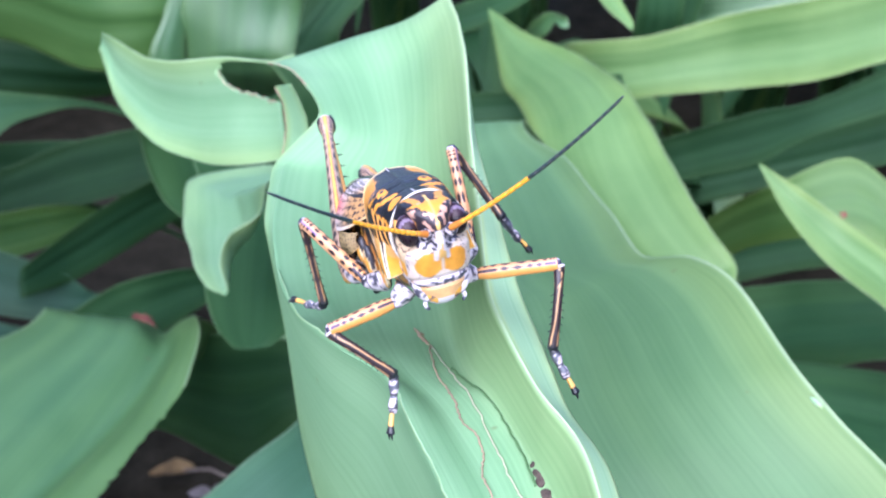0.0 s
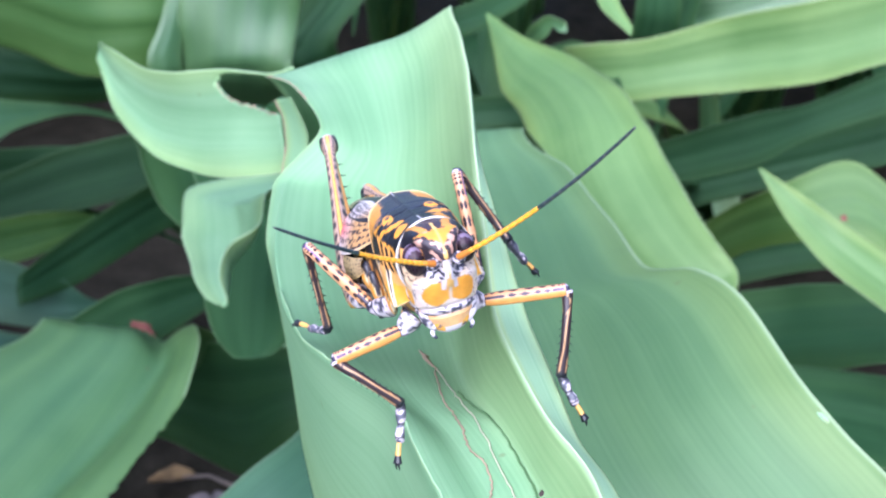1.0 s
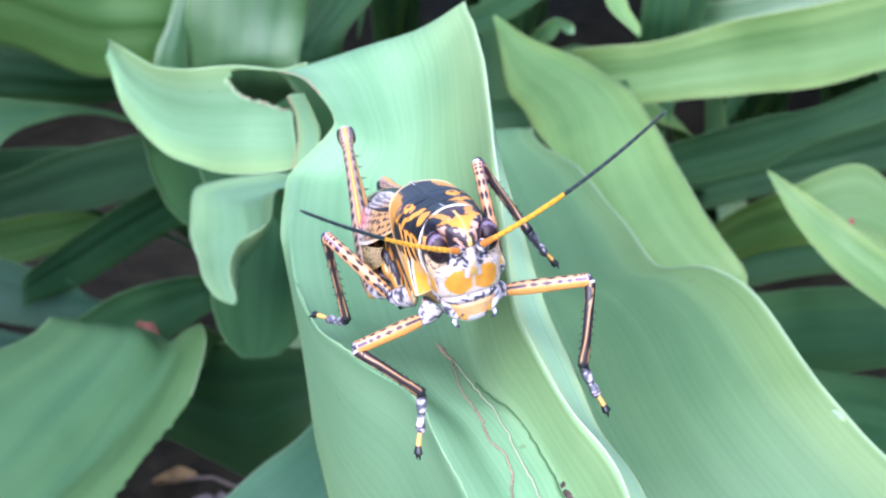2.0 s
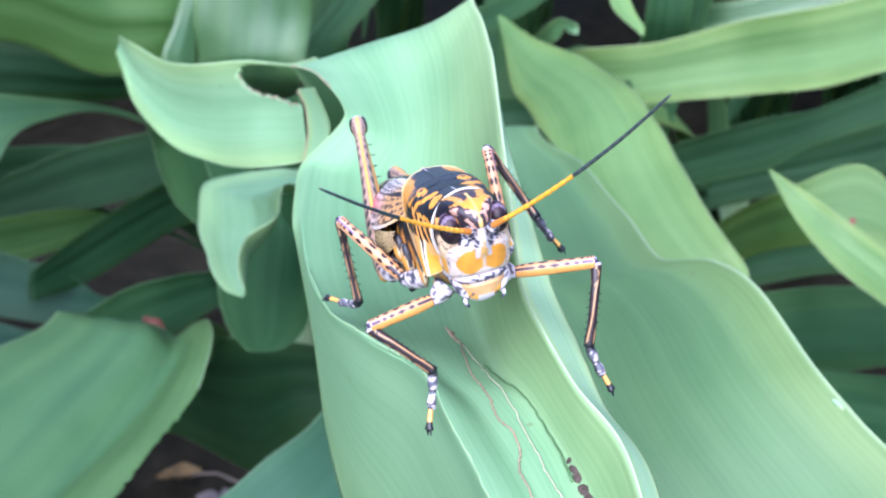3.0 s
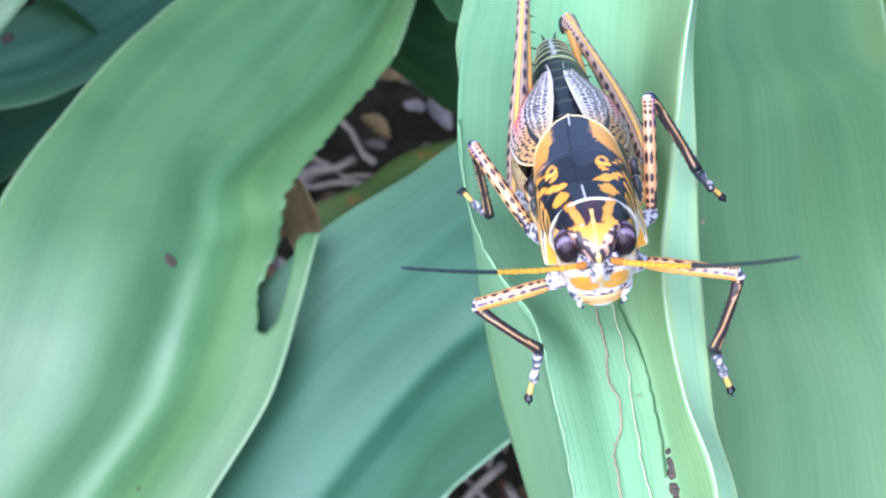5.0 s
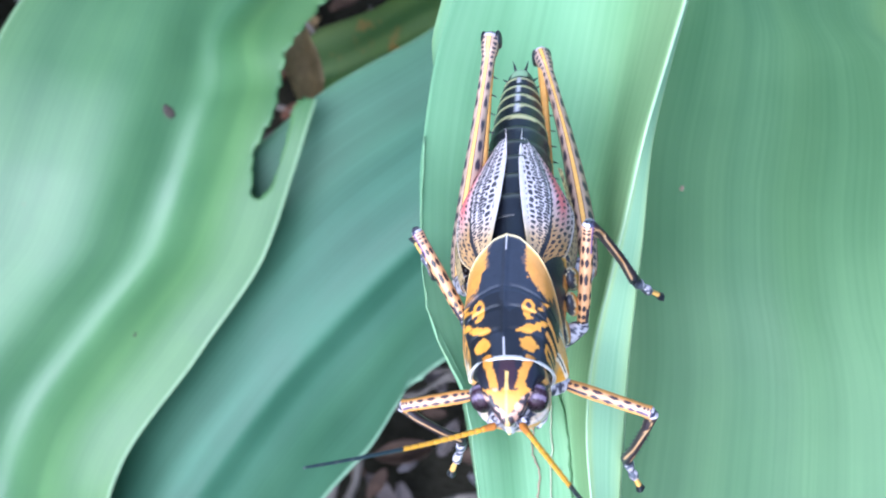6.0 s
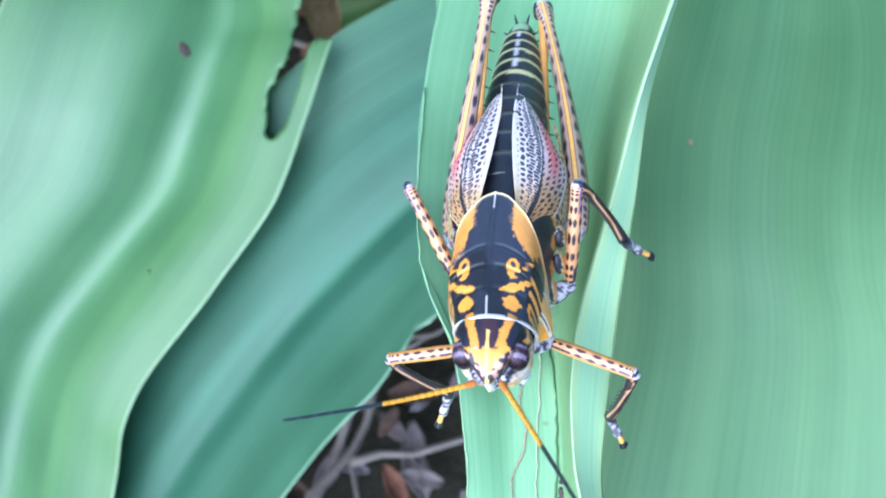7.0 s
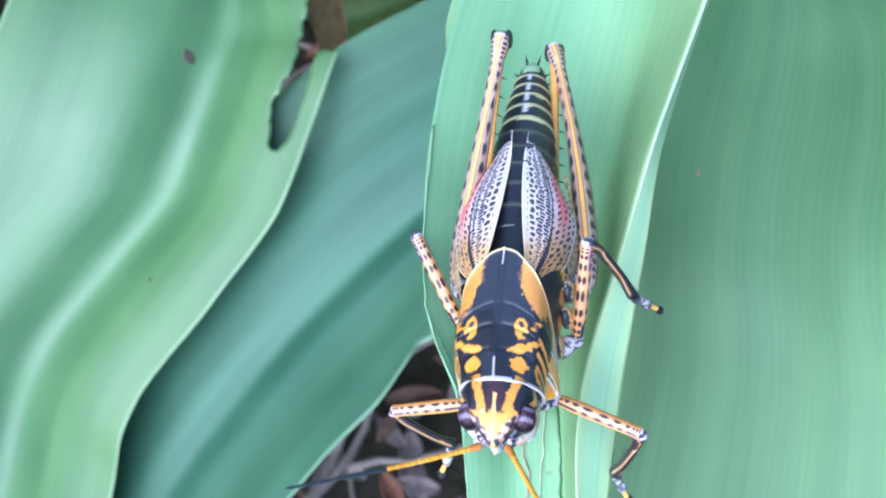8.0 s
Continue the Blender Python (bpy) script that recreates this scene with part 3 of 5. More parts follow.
def dry_rim(points, parent, r=0.35):
    """Dried tissue along a bitten edge: an uneven thin bead."""
    p = np.array(points, float)
    n, ring = len(p), 6
    ax = np.gradient(p, axis=0)
    ax /= np.linalg.norm(ax, axis=1, keepdims=True) + 1e-9
    a = np.cross(ax, (0.3, 0.2, 1.0))
    a /= np.linalg.norm(a, axis=1, keepdims=True) + 1e-9
    b = np.cross(ax, a)
    q = r * np.array([0.6 + 0.9 * abs(noise.noise(tuple(v * 0.35))) for v in p])[:, None]
    th = np.linspace(0, 2 * math.pi, ring + 1)
    grid = np.stack([p + (a * math.cos(t) + b * math.sin(t)) * q for t in th], 1)
    return sheet("dry_edge", grid / 1000, 0.0001, BROWN, parent, "dried brown edge of a bite")


edge = blade[:, 0]
dry_rim(edge[(edge[:, 1] < 250) & (edge[:, 1] > 222)] + np.array([0.2, 0, 0]), main_leaf, 0.22)
rimpts = []
for x in np.linspace(-65.9, -44.6, 60):
    z = float(np.interp(x, *HOLE_LOW)) + 0.35 * math.sin(x * 1.9) + 0.25 * math.sin(x * 4.3)
    flat = g.reshape(-1, 3)
    i = np.argmin(np.hypot(flat[:, 0] - x, flat[:, 2] - z))
    if np.hypot(flat[i, 0] - x, flat[i, 2] - z) < 1.0:
        rimpts.append((x, flat[i, 1], z))
dry_rim(rimpts, near_plant, 0.22)
dry_rim(glide(TORN[0], 10), main_leaf, 0.25)
crack([(-2.2, 141), (-1.6, 133), (-0.2, 126.2), (1.2, 122.5), (2.1, 119.5), (2.6, 117), (4.9, 113.6), (5.4, 110), (5.3, 106.5), (6.7, 102.6), (9, 94), (11, 86)], "crack", 0.15, BROWN, "thin wavy brown crack")
crack([(-1.9, 141), (-0.6, 136), (1.4, 129.5), (3.8, 122.5), (6.7, 113.1), (9, 106.2), (10.9, 102), (15, 90)], "crack", 0.11, PALE_SCAR, "long pale scar line")
crack([(1.2, 132), (3.0, 128), (5.9, 122.6), (8.5, 116.3), (11.1, 109), (12.2, 105)], "crease", 0.03, LEAF_BROAD, "fine dark crease in the leaf")
crack([(-29.5, 161), (-24.5, 145), (-17, 129), (-8.6, 119.5), (-4, 111), (0.8, 100.5), (7, 82), (13, 60)], "pale_ridge", 0.17, LEAF_PALE, "thin pale crease along the leaf")
crack([(-4.6, 146.5), (-3.4, 143.5), (-2.4, 141.2)], "dry_edge", 0.5, BROWN, "dry brown shred")
crack([(16.4, 103), (16.9, 101.6)], "dark_stain", 0.5, BROWN, "small brown patch")
crack([(-14, 167), (-13.6, 166.2)], "speck", 0.3, STAIN, "tiny dark speck")


# ---- fallen leaves and twigs on the soil ----
def dry_leaf(x, y, z, size, turn, tilt, kind, label=""):
    rng = random.Random(int(x * 1e4) * 31 + int(y * 1e4))
    n, m = 9, 7
    grid = np.zeros((n, m, 3))
    curl, twist = rng.uniform(0.2, 1.1), rng.uniform(-0.9, 0.9)
    for i, t in enumerate(np.linspace(0, 1, n)):
        w = size * (0.42 * math.sin(math.pi * (0.04 + 0.92 * t)) ** 0.7)
        for j, q in enumerate(np.linspace(-1, 1, m)):
            wob = 0.22 * size * noise.noise((t * 4, q * 2, x * 50))
            grid[i, j] = (q * w, (t - 0.5) * size * 2, curl * w * q * q + twist * q * w * t + wob + 0.25 * size * (t - 0.5) ** 2)
    ob = sheet("dry_leaf", grid, 0.0005, DRY[kind], None, "")
    ob.matrix_world = pose(x, y, z + 0.02 * size, tilt, rng.uniform(-15, 15), turn)
    if label:
        return tagged(ob, label, "dead leaf")
    return tagged(ob, ("greyish brown", "dark brown", "rusty brown", "ochre", "pale grey")[kind] + " fallen leaf lying on the soil", "dead leaf", "fallen leaves")


rng = random.Random(4)
for k in range(270):
    a, b = rng.choice(((-0.20, 0.40), (-0.05, 0.20), (-0.10, 0.30), (-0.30, 0.55), (0.15, 0.35)))
    x, y = a + rng.gauss(0, 0.09), b + rng.gauss(0, 0.09)
    dry_leaf(x, y, 0.012 + 0.02 * rng.random(), rng.uniform(0.005, 0.016), rng.uniform(0, 360), rng.uniform(-22, 22), rng.choice((0, 0, 1, 1, 2, 3, 4)))


dry_leaf(-0.167, 0.487, 0.191, 0.011, 60, 25, 5, "rusty red dry leaf piece caught between green leaves")
dry_leaf(-0.128, 0.279, 0.215, 0.018, 20, 55, 6, "ochre dry leaf sheath standing behind an eaten leaf")


def mark(leaf_ob, x, y, z, long, wide, turn, material, name, label):
    """A small raised stain lying on a leaf next to a place (mm)."""
    me = leaf_ob.data
    co = np.zeros(len(me.vertices) * 3)
    me.vertices.foreach_get("co", co)
    co = co.reshape(-1, 3) * 1000
    top = co[: len(co) // 2]
    order = np.argsort(np.linalg.norm(top - (x, y, z), axis=1))
    near = top[order[:14]]
    mid = near[:6].mean(0)
    _, _, axes = np.linalg.svd(near - near.mean(0))
    nrm = axes[2] * (1 if axes[2][2] > 0 else -1)
    a = np.cross((math.cos(radians(turn)), math.sin(radians(turn)), 0), nrm)
    a /= np.linalg.norm(a)
    b = np.cross(nrm, a)
    rings, n = 5, 18
    grid = np.zeros((rings, n + 1, 3))
    for i in range(rings):
        r = i / (rings - 1)
        for j in range(n + 1):
            t = 2 * math.pi * j / n
            f = r * (1 + 0.18 * noise.noise((math.cos(t) * 1.7, math.sin(t) * 1.7, x)))
            grid[i, j] = mid + a * long * f * math.cos(t) + b * wide * f * math.sin(t) + nrm * (0.10 + 0.14 * (1 - r * r))
    return sheet(name, grid / 1000, 0.0003, material, leaf_ob, label)


mark(holed_leaf, -150.5, 226.5, 252, 2.9, 1.8, 60, STAIN, "dark_stain", "dark brown oval spot")
mark(holed_leaf, -152, 150, 240, 0.8, 0.7, 0, STAIN, "speck", "tiny dark speck")
for x, y, long, wide in ((12.6, 108.9, 0.5, 0.4), (13.0, 107.0, 0.5, 0.9), (13.5, 105.6, 0.9, 0.8), (14.1, 104.0, 0.8, 1.1), (14.4, 102.4, 1.1, 0.9), (15.1, 101.2, 0.9, 1.2), (15.4, 99.6, 1.2, 0.9), (16.2, 98.2, 0.7, 1.2), (15.7, 104.4, 0.3, 0.35), (16.6, 101.8, 0.35, 0.3)):
    mark(main_leaf, x, y, on_blade(x, y), long, wide, 10 + 37 * x, STAIN, "dark_stain", "dark brown rotten patch")
mark(side_leaf, -340, 390.6, 178, 4.5, 3.5, 20, STAIN, "dark_stain", "small dark spot")
mark(pale_leaf, 216, 497, 253, 2.0, 1.7, 0, DRY[5], "red_stain", "small reddish spot")
mark(broad_leaf, 13, 195, 368, 0.7, 0.5, 0, BROWN, "speck", "tiny brown speck")
mark(broad_leaf, 80, 179, 367, 1.6, 0.6, 40, LEAF_PALE, "pale_nick", "pale dry nick in the leaf edge")


def twig(x, y, length, turn, r):
    rng = random.Random(int(x * 1e4) + int(y * 1e4) * 7)
    n, ring = 10, 7
    grid = np.zeros((n, ring, 3))
    bx, bz = 0.0, 0.0
    for i in range(n):
        bx, bz = bx + rng.gauss(0, length * 0.02), bz + rng.gauss(0, length * 0.012)
        q = r * (1 - 0.6 * i / n) * (1 + 0.2 * rng.random())
        for j in range(ring):
            t = 2 * math.pi * j / ring
            grid[i, j] = (bx + q * math.cos(t), length * (i / (n - 1) - 0.5), bz + q * math.sin(t))
    pts, faces = grid.reshape(-1, 3).tolist(), []
    for i in range(n - 1):
        for j in range(ring):
            faces.append((i * ring + j, i * ring + (j + 1) % ring, (i + 1) * ring + (j + 1) % ring, (i + 1) * ring + j))
    faces += [tuple(range(ring - 1, -1, -1)), tuple((n - 1) * ring + j for j in range(ring))]
    me = bpy.data.meshes.new("twig")
    me.from_pydata(pts, [], faces)
    me.materials.append(TWIG)
    me.polygons.foreach_set("use_smooth", [True] * len(me.polygons))
    ob = new("twig", me)
    ob.matrix_world = pose(x, y, 0.03 + 0.02 * rng.random(), rng.uniform(-12, 12), 0, turn)
    return tagged(ob, "thin dry grey twig lying on fallen leaves", "twig", "twigs")


for k in range(60):
    a, b = rng.choice(((-0.20, 0.40), (-0.05, 0.20), (-0.08, 0.28)))
    twig(a + rng.gauss(0, 0.08), b + rng.gauss(0, 0.08), rng.uniform(0.06, 0.16), rng.uniform(0, 360), rng.uniform(0.0012, 0.003))


# ---- bed of lilies all around; beyond view it is added to block low light ----
def lily_bed():
    rng = random.Random(11)
    pts, faces, uvs = [], [], []
    spots = []
    while len(spots) < 105:
        x, y = rng.uniform(-2.0, 2.0), rng.uniform(-1.3, 2.6)
        if -0.75 < x < 0.0 and 0.5 < y < 1.0 or abs(x - 0.02) < 0.36 and -0.55 < y < 0.62 or abs(x) < 0.75 and -0.75 < y < 0.35:
            continue
        if any(math.hypot(x - a, y - b) < 0.17 for a, b in spots):
            continue
        spots.append((x, y))
    # tall plants added out of view on both sides to shade the background leaves
    tall = [(rng.uniform(-0.85, -0.46), rng.uniform(0.08, 0.45)) for _ in range(7)] + [(rng.uniform(0.50, 0.9), rng.uniform(-0.45, 0.40)) for _ in range(8)]
    for x, y in spots + tall:
        low = 0.75 if y < 0 else 1.0
        for k in range(11):
            turn = rng.uniform(0, 2 * math.pi)
            reach, high, w = rng.uniform(0.25, 0.46), rng.uniform(0.30, 0.62) * low, rng.uniform(0.06, 0.095)
            if (x, y) in tall:
                reach, high = rng.uniform(0.08, 0.24), rng.uniform(0.52, 0.78)
            elif x < -0.85 and y < 1.4:
                high += 0.3
            if abs(x) < 0.85 and -0.8 < y < 1.0 and (x, y) not in tall:
                reach, high = reach * 0.75, 0.05 + high * 0.22
            o = len(pts)
            nv, nu = 13, 5
            for i in range(nv):
                t = i / (nv - 1)
                r, h = reach * t ** 1.25, high * (1 - (1 - min(1, t * 1.55)) ** 2) - high * 0.75 * max(0, t - 0.55) ** 2 * 4.0
                ww = w * (0.45 + 0.55 * math.sin(math.pi * min(1, 0.2 + 0.8 * t)) ** 0.6) * (1 - max(0, t - 0.85) * 6.2)
                for j in range(nu):
                    q = j / (nu - 1) - 0.5
                    a, b = r, q * ww
                    pts.append((x + a * math.cos(turn) - b * math.sin(turn), y + a * math.sin(turn) + b * math.cos(turn), 0.01 + h + 0.9 * ww * q * q))
                    uvs.append((q + 0.5, t * reach))
            for i in range(nv - 1):
                for j in range(nu - 1):
                    c = o + i * nu + j
                    faces.append((c, c + 1, c + nu + 1, c + nu))
    me = bpy.data.meshes.new("lily_bed")
    me.from_pydata(pts, [], faces)
    layer = me.uv_layers.new(name="UVMap")
    idx = np.zeros(len(me.loops), np.int32)
    me.loops.foreach_get("vertex_index", idx)
    layer.data.foreach_set("uv", np.array(uvs)[idx].ravel())
    me.materials.append(LEAF_SHADED)
    me.polygons.foreach_set("use_smooth", [True] * len(me.polygons))
    return tagged(new("lily_bed", me), "dense bed of strap-leaved lilies beyond the nearer plants, with unseen ones added for shade", "plants", kind="stuff")


lily_bed()


# ---- the grasshopper ----
# its own space in mm: x to its left side, y towards the tail, z up from the middle of the thorax
BLACK, INK = (0.010, 0.011, 0.016), (0.030, 0.024, 0.040)
ORANGE, YELLOW, AMBER = (0.57, 0.232, 0.034), (0.63, 0.305, 0.030), (0.42, 0.15, 0.02)
CREAM, WHITE, LILAC, PINK, TAN = (0.56, 0.39, 0.17), (0.52, 0.49, 0.52), (0.42, 0.36, 0.41), (0.52, 0.10, 0.10), (0.38, 0.20, 0.09)
GREYBLUE = (0.036, 0.043, 0.066)


def pigment_material(name, rough, coat=0.0):
    """Cuticle: the pigment laid down on the surface, with a fine pitted relief."""
    m, n, l, b = node_material(name, rough)
    at = n.new("ShaderNodeVertexColor")
    at.layer_name = "pigment"
    co = n.new("ShaderNodeTexCoord").outputs["Object"]
    g, f = noise_node(n, l, co, 900.0, 3.0), noise_node(n, l, co, 3500.0, 2.0)
    tone = math_node(n, l, "MULTIPLY_ADD", g, 0.5, 0.75)
    sc = n.new("ShaderNodeVectorMath")
    sc.operation = "SCALE"
    l.new(at.outputs[0], sc.inputs[0])
    l.new(tone, sc.inputs["Scale"])
    l.new(sc.outputs[0], b.inputs["Base Color"])
    l.new(math_node(n, l, "MULTIPLY_ADD", f, 0.3, rough - 0.15), b.inputs["Roughness"])
    b.inputs["Coat Weight"].default_value, b.inputs["Coat Roughness"].default_value = coat, 0.25
    k = n.new("ShaderNodeBump")
    k.inputs["Strength"].default_value, k.inputs["Distance"].default_value = 0.4, 0.00008
    l.new(f, k.inputs["Height"])
    l.new(k.outputs[0], b.inputs["Normal"])
    return m


CUTICLE = pigment_material("cuticle", 0.42, 0.15)
WING_SKIN = pigment_material("wing_skin", 0.5)
EYE = pigment_material("compound_eye", 0.30)
EYE.node_tree.nodes["Principled BSDF"].inputs["Specular IOR Level"].default_value = 0.25

grasshopper = tagged(new("grasshopper"), "orange, yellow and black lubber grasshopper standing on a green leaf", "grasshopper")
grasshopper.matrix_world = Matrix.LocRotScale((-0.0042378, 0.1264724, 0.4332428), Euler([radians(a) for a in (-13.389, -8.462, 16.824)]), None)


def blend(a, b, f):
    return tuple(x + (y - x) * f for x, y in zip(a, b))


def ragged(x, y, z=0.0, scale=1.6, amount=0.35):
    """Uneven offset for the edges of colour patches."""
    return amount * (noise.noise((x * scale, y * scale, z * scale)) + 0.5 * noise.noise((x * scale * 2.7, y * scale * 2.7, z * scale + 9)))


def skin(name, grid, paint, parent, material=None, label="", wrap=False, caps=False):
    """A grid of points (mm) as one mesh; paint(i, j, point) gives the pigment of each point."""
    nv, nu, _ = grid.shape
    pts = grid.reshape(-1, 3)
    faces = []
    for i in range(nv - 1):
        for j in range(nu if wrap else nu - 1):
            k = (j + 1) % nu
            faces.append((i * nu + j, i * nu + k, (i + 1) * nu + k, (i + 1) * nu + j))
    if caps:
        faces += [tuple(range(nu - 1, -1, -1)), tuple((nv - 1) * nu + j for j in range(nu))]
    me = bpy.data.meshes.new(name)
    me.from_pydata((pts / 1000).tolist(), [], faces)
    col = me.color_attributes.new("pigment", "FLOAT_COLOR", "POINT")
    flat = np.ones((nv * nu, 4), np.float32)
    for i in range(nv):
        for j in range(nu):
            flat[i * nu + j, :3] = paint(i / (nv - 1), j / (nu if wrap else nu - 1), grid[i, j])
    col.data.foreach_set("color", flat.ravel())
    me.materials.append(material or CUTICLE)
    me.polygons.foreach_set("use_smooth", [True] * len(me.polygons))
    me.update()
    ob = new(name, me)
    ob.parent = parent
    if label:
        tagged(ob, label)
    return ob


def tube(name, spine, sizes, paint, parent, ring=20, steps=10, up=(0, 0, 1), label="", material=None, relief=None):
    """A limb along spine points (mm); sizes: half thickness across and half height at each point. paint(s, a, p): a is the turn round it, 0 on top."""
    k = glide([(*p, *s) for p, s in zip(spine, sizes)], steps)
    c = k[:, :3]
    ax = np.gradient(c, axis=0)
    ax /= np.linalg.norm(ax, axis=1, keepdims=True)
    side = np.cross(ax, np.array(up, float))
    side /= np.linalg.norm(side, axis=1, keepdims=True) + 1e-9
    top = np.cross(side, ax)
    th = np.linspace(0, 2 * math.pi, ring, endpoint=False)
    grid = c[:, None] + side[:, None] * (k[:, 3:4] * np.sin(th))[..., None] + top[:, None] * (k[:, 4:5] * np.cos(th))[..., None]
    if relief is not None:
        grid = relief(grid)
    return skin(name, grid, paint, parent, material, label, wrap=True, caps=True)


def thorn(name, at, way, length, radius, color, parent):
    """A small pointed spine."""
    at, way = np.array(at, float), np.array(way, float)
    way /= np.linalg.norm(way)
    pts = [at, at + way * length * 0.55, at + way * length]
    return tube(name, pts, [(radius, radius), (radius * 0.65, radius * 0.65), (radius * 0.1, radius * 0.1)], lambda s, a, p: color, parent, ring=5, steps=1, up=(0.31, 0.87, 0.38))


# -- thorax under the saddle, and the abdomen in its rings
def thorax_paint(s, a, p):
    x, y, z = p
    side = abs(x)
    n = ragged(y, z, x)
    if y < -5.0:
        if ((z + 1.0) / 2.2) ** 2 + ((y + 7.0) / 1.3) ** 2 < 1 + n:
            return blend(YELLOW, CREAM, 0.4)
        return blend(WHITE, LILAC, 0.3) if abs(noise.noise((x * 0.7, y * 0.7, z * 0.7))) > 0.13 else (0.03, 0.03, 0.05)
    if z < -4.2 + n:
        return WHITE if noise.noise((x * 1.1, y * 1.1, z)) > -0.1 else GREYBLUE
    for cy, cz, ry, rz, col in ((-4.5, -2.6, 1.6, 1.3, YELLOW), (1.0, -0.6, 1.3, 2.6, ORANGE), (4.6, 0.6, 1.5, 2.2, ORANGE), (8.0, 0.6, 1.3, 2.6, YELLOW), (1.2, -3.9, 1.6, 0.8, CREAM)):
        if ((y - cy) / ry) ** 2 + ((z - cz + 0.15 * (y - cy)) / rz) ** 2 < 1 + n:
            return col
    if z < -2.4 + n * 2:
        return blend(WHITE, LILAC, 0.4)
    return BLACK


tube("thorax", [(0, -11, 2.4), (0, -7, 1.6), (0, 0, 1.0), (0, 7, 0.8), (0, 14, 0.6)], [(3.9, 5.4), (4.9, 6.4), (6.0, 6.9), (6.3, 6.7), (5.4, 6.0)], thorax_paint, grasshopper, ring=64, steps=14, label="black thorax with orange patches and white underside")

for sx in (-1, 1):
    for at, size, turn in (((5.7, -0.6, -2.0), (0.55, 1.5, 2.6), 12), ((6.6, 3.0, -1.0), (0.9, 1.45, 2.8), 16), ((6.7, 6.4, -0.2), (1.1, 1.5, 2.6), 20), ((6.2, 9.4, -0.8), (0.7, 1.3, 2.5), 22), ((6.0, 12.2, -1.8), (0.9, 1.2, 2.0), 24), ((4.7, -4.4, -3.6), (0.6, 1.3, 1.2), 0)):
        c, k = math.cos(radians(turn)), math.sin(radians(turn))
        grid = []
        for lat in np.linspace(0.05, math.pi - 0.05, 18):
            row = []
            for lon in np.linspace(0, 2 * math.pi, 30, endpoint=False):
                x, y, z = size[0] * math.sin(lat) * math.cos(lon), size[1] * math.sin(lat) * math.sin(lon), size[2] * math.cos(lat)
                row.append((sx * (at[0] + x), at[1] + y * c - z * k, at[2] + y * k + z * c))
            grid.append(row)
        mid = np.array((sx * at[0], at[1], at[2]))

        def plate_paint(s, t, p, mid=mid, size=size):
            r = math.hypot((p[1] - mid[1]) / size[1], (p[2] - mid[2]) / size[2]) + ragged(p[1], p[2], p[0], 1.2, 0.2)
            return blend(ORANGE, YELLOW, 0.6) if r < 0.80 else ((0.62, 0.52, 0.34) if r < 0.92 else (0.03, 0.03, 0.04))
        skin("flank_plate", np.array(grid), plate_paint, grasshopper, label="orange flank plate with a cream rim", wrap=True, caps=True)

ABDOMEN = glide([(12, 0.7, 5.1, 6.1), (20, 0.4, 4.9, 5.7), (28, -0.2, 4.4, 5.0), (35, -0.9, 3.7, 4.2), (41, -1.5, 2.9, 3.2), (46, -1.9, 2.0, 2.2), (48.5, -2.1, 1.2, 1.4)], 12)


def abdomen_ring(y0, y1, first):
    rows = []
    for t in np.linspace(0, 1, 9):
        y = y0 + (y1 - y0) * t
        z, a, h = (np.interp(y, ABDOMEN[:, 0], ABDOMEN[:, i]) for i in (1, 2, 3))
        flare = 0.10 + 0.22 * t ** 2
        rows.append(((-0.8 * (y - 12) / 36, y, z), (a + flare, h + flare)))
    rows.append(((rows[-1][0][0], y1 - 0.05, rows[-1][0][2]), (rows[-1][1][0] - 0.5, rows[-1][1][1] - 0.5)))

    def paint(s, a, p):
        ang = abs((a + 0.5) % 1 - 0.5)
        t = (p[1] - y0) / (y1 - y0)
        if ang < 0.016 and t > 0.5 and y0 > 30:
            return WHITE
        if t > 0.90 + 0.03 * noise.noise((p[0], p[1], 3)):
            return (0.46, 0.43, 0.22) if y0 > 27 else (0.05, 0.055, 0.05)
        if ang > 0.18 and noise.noise((p[0] * 0.8, p[1] * 0.8, p[2] * 0.8)) > 0.25:
            return (0.12, 0.17, 0.08)
        return BLACK
    return tube("abdomen_segment", [r[0] for r in rows], [r[1] for r in rows], paint, grasshopper, ring=40, steps=1)


edges = [12, 16.0, 19.8, 23.4, 26.8, 30.0, 33.0, 36.0, 38.8, 41.4, 43.8]
for y0, y1 in zip(edges, edges[1:]):
    abdomen_ring(y0, y1, y0 == 12)
tip = tube("abdomen_tip", [(-0.7, 43.5, -1.7), (-0.8, 46, -1.8), (-0.8, 47.6, -2.0), (-0.8, 49, -2.2)], [(2.3, 2.4), (2.1, 1.9), (1.5, 1.3), (0.5, 0.4)], lambda s, a, p: blend(BLACK, (0.35, 0.5, 0.3), 0.9 if abs((a + 0.5) % 1 - 0.5) < 0.1 and 0.25 < s < 0.8 else 0.0), grasshopper, ring=24, steps=5, label="shiny dark green tail plate")
for sx in (-1, 1):
    thorn("cercus", (sx * 0.7 - 0.8, 47.6, -1.2), (sx * 0.25, 1, 0.35), 2.2, 0.28, BLACK, grasshopper)
    thorn("cercus", (sx * 1.7 - 0.8, 45.6, -1.4), (sx * 0.9, 0.6, 0.2), 1.3, 0.25, BLACK, grasshopper)


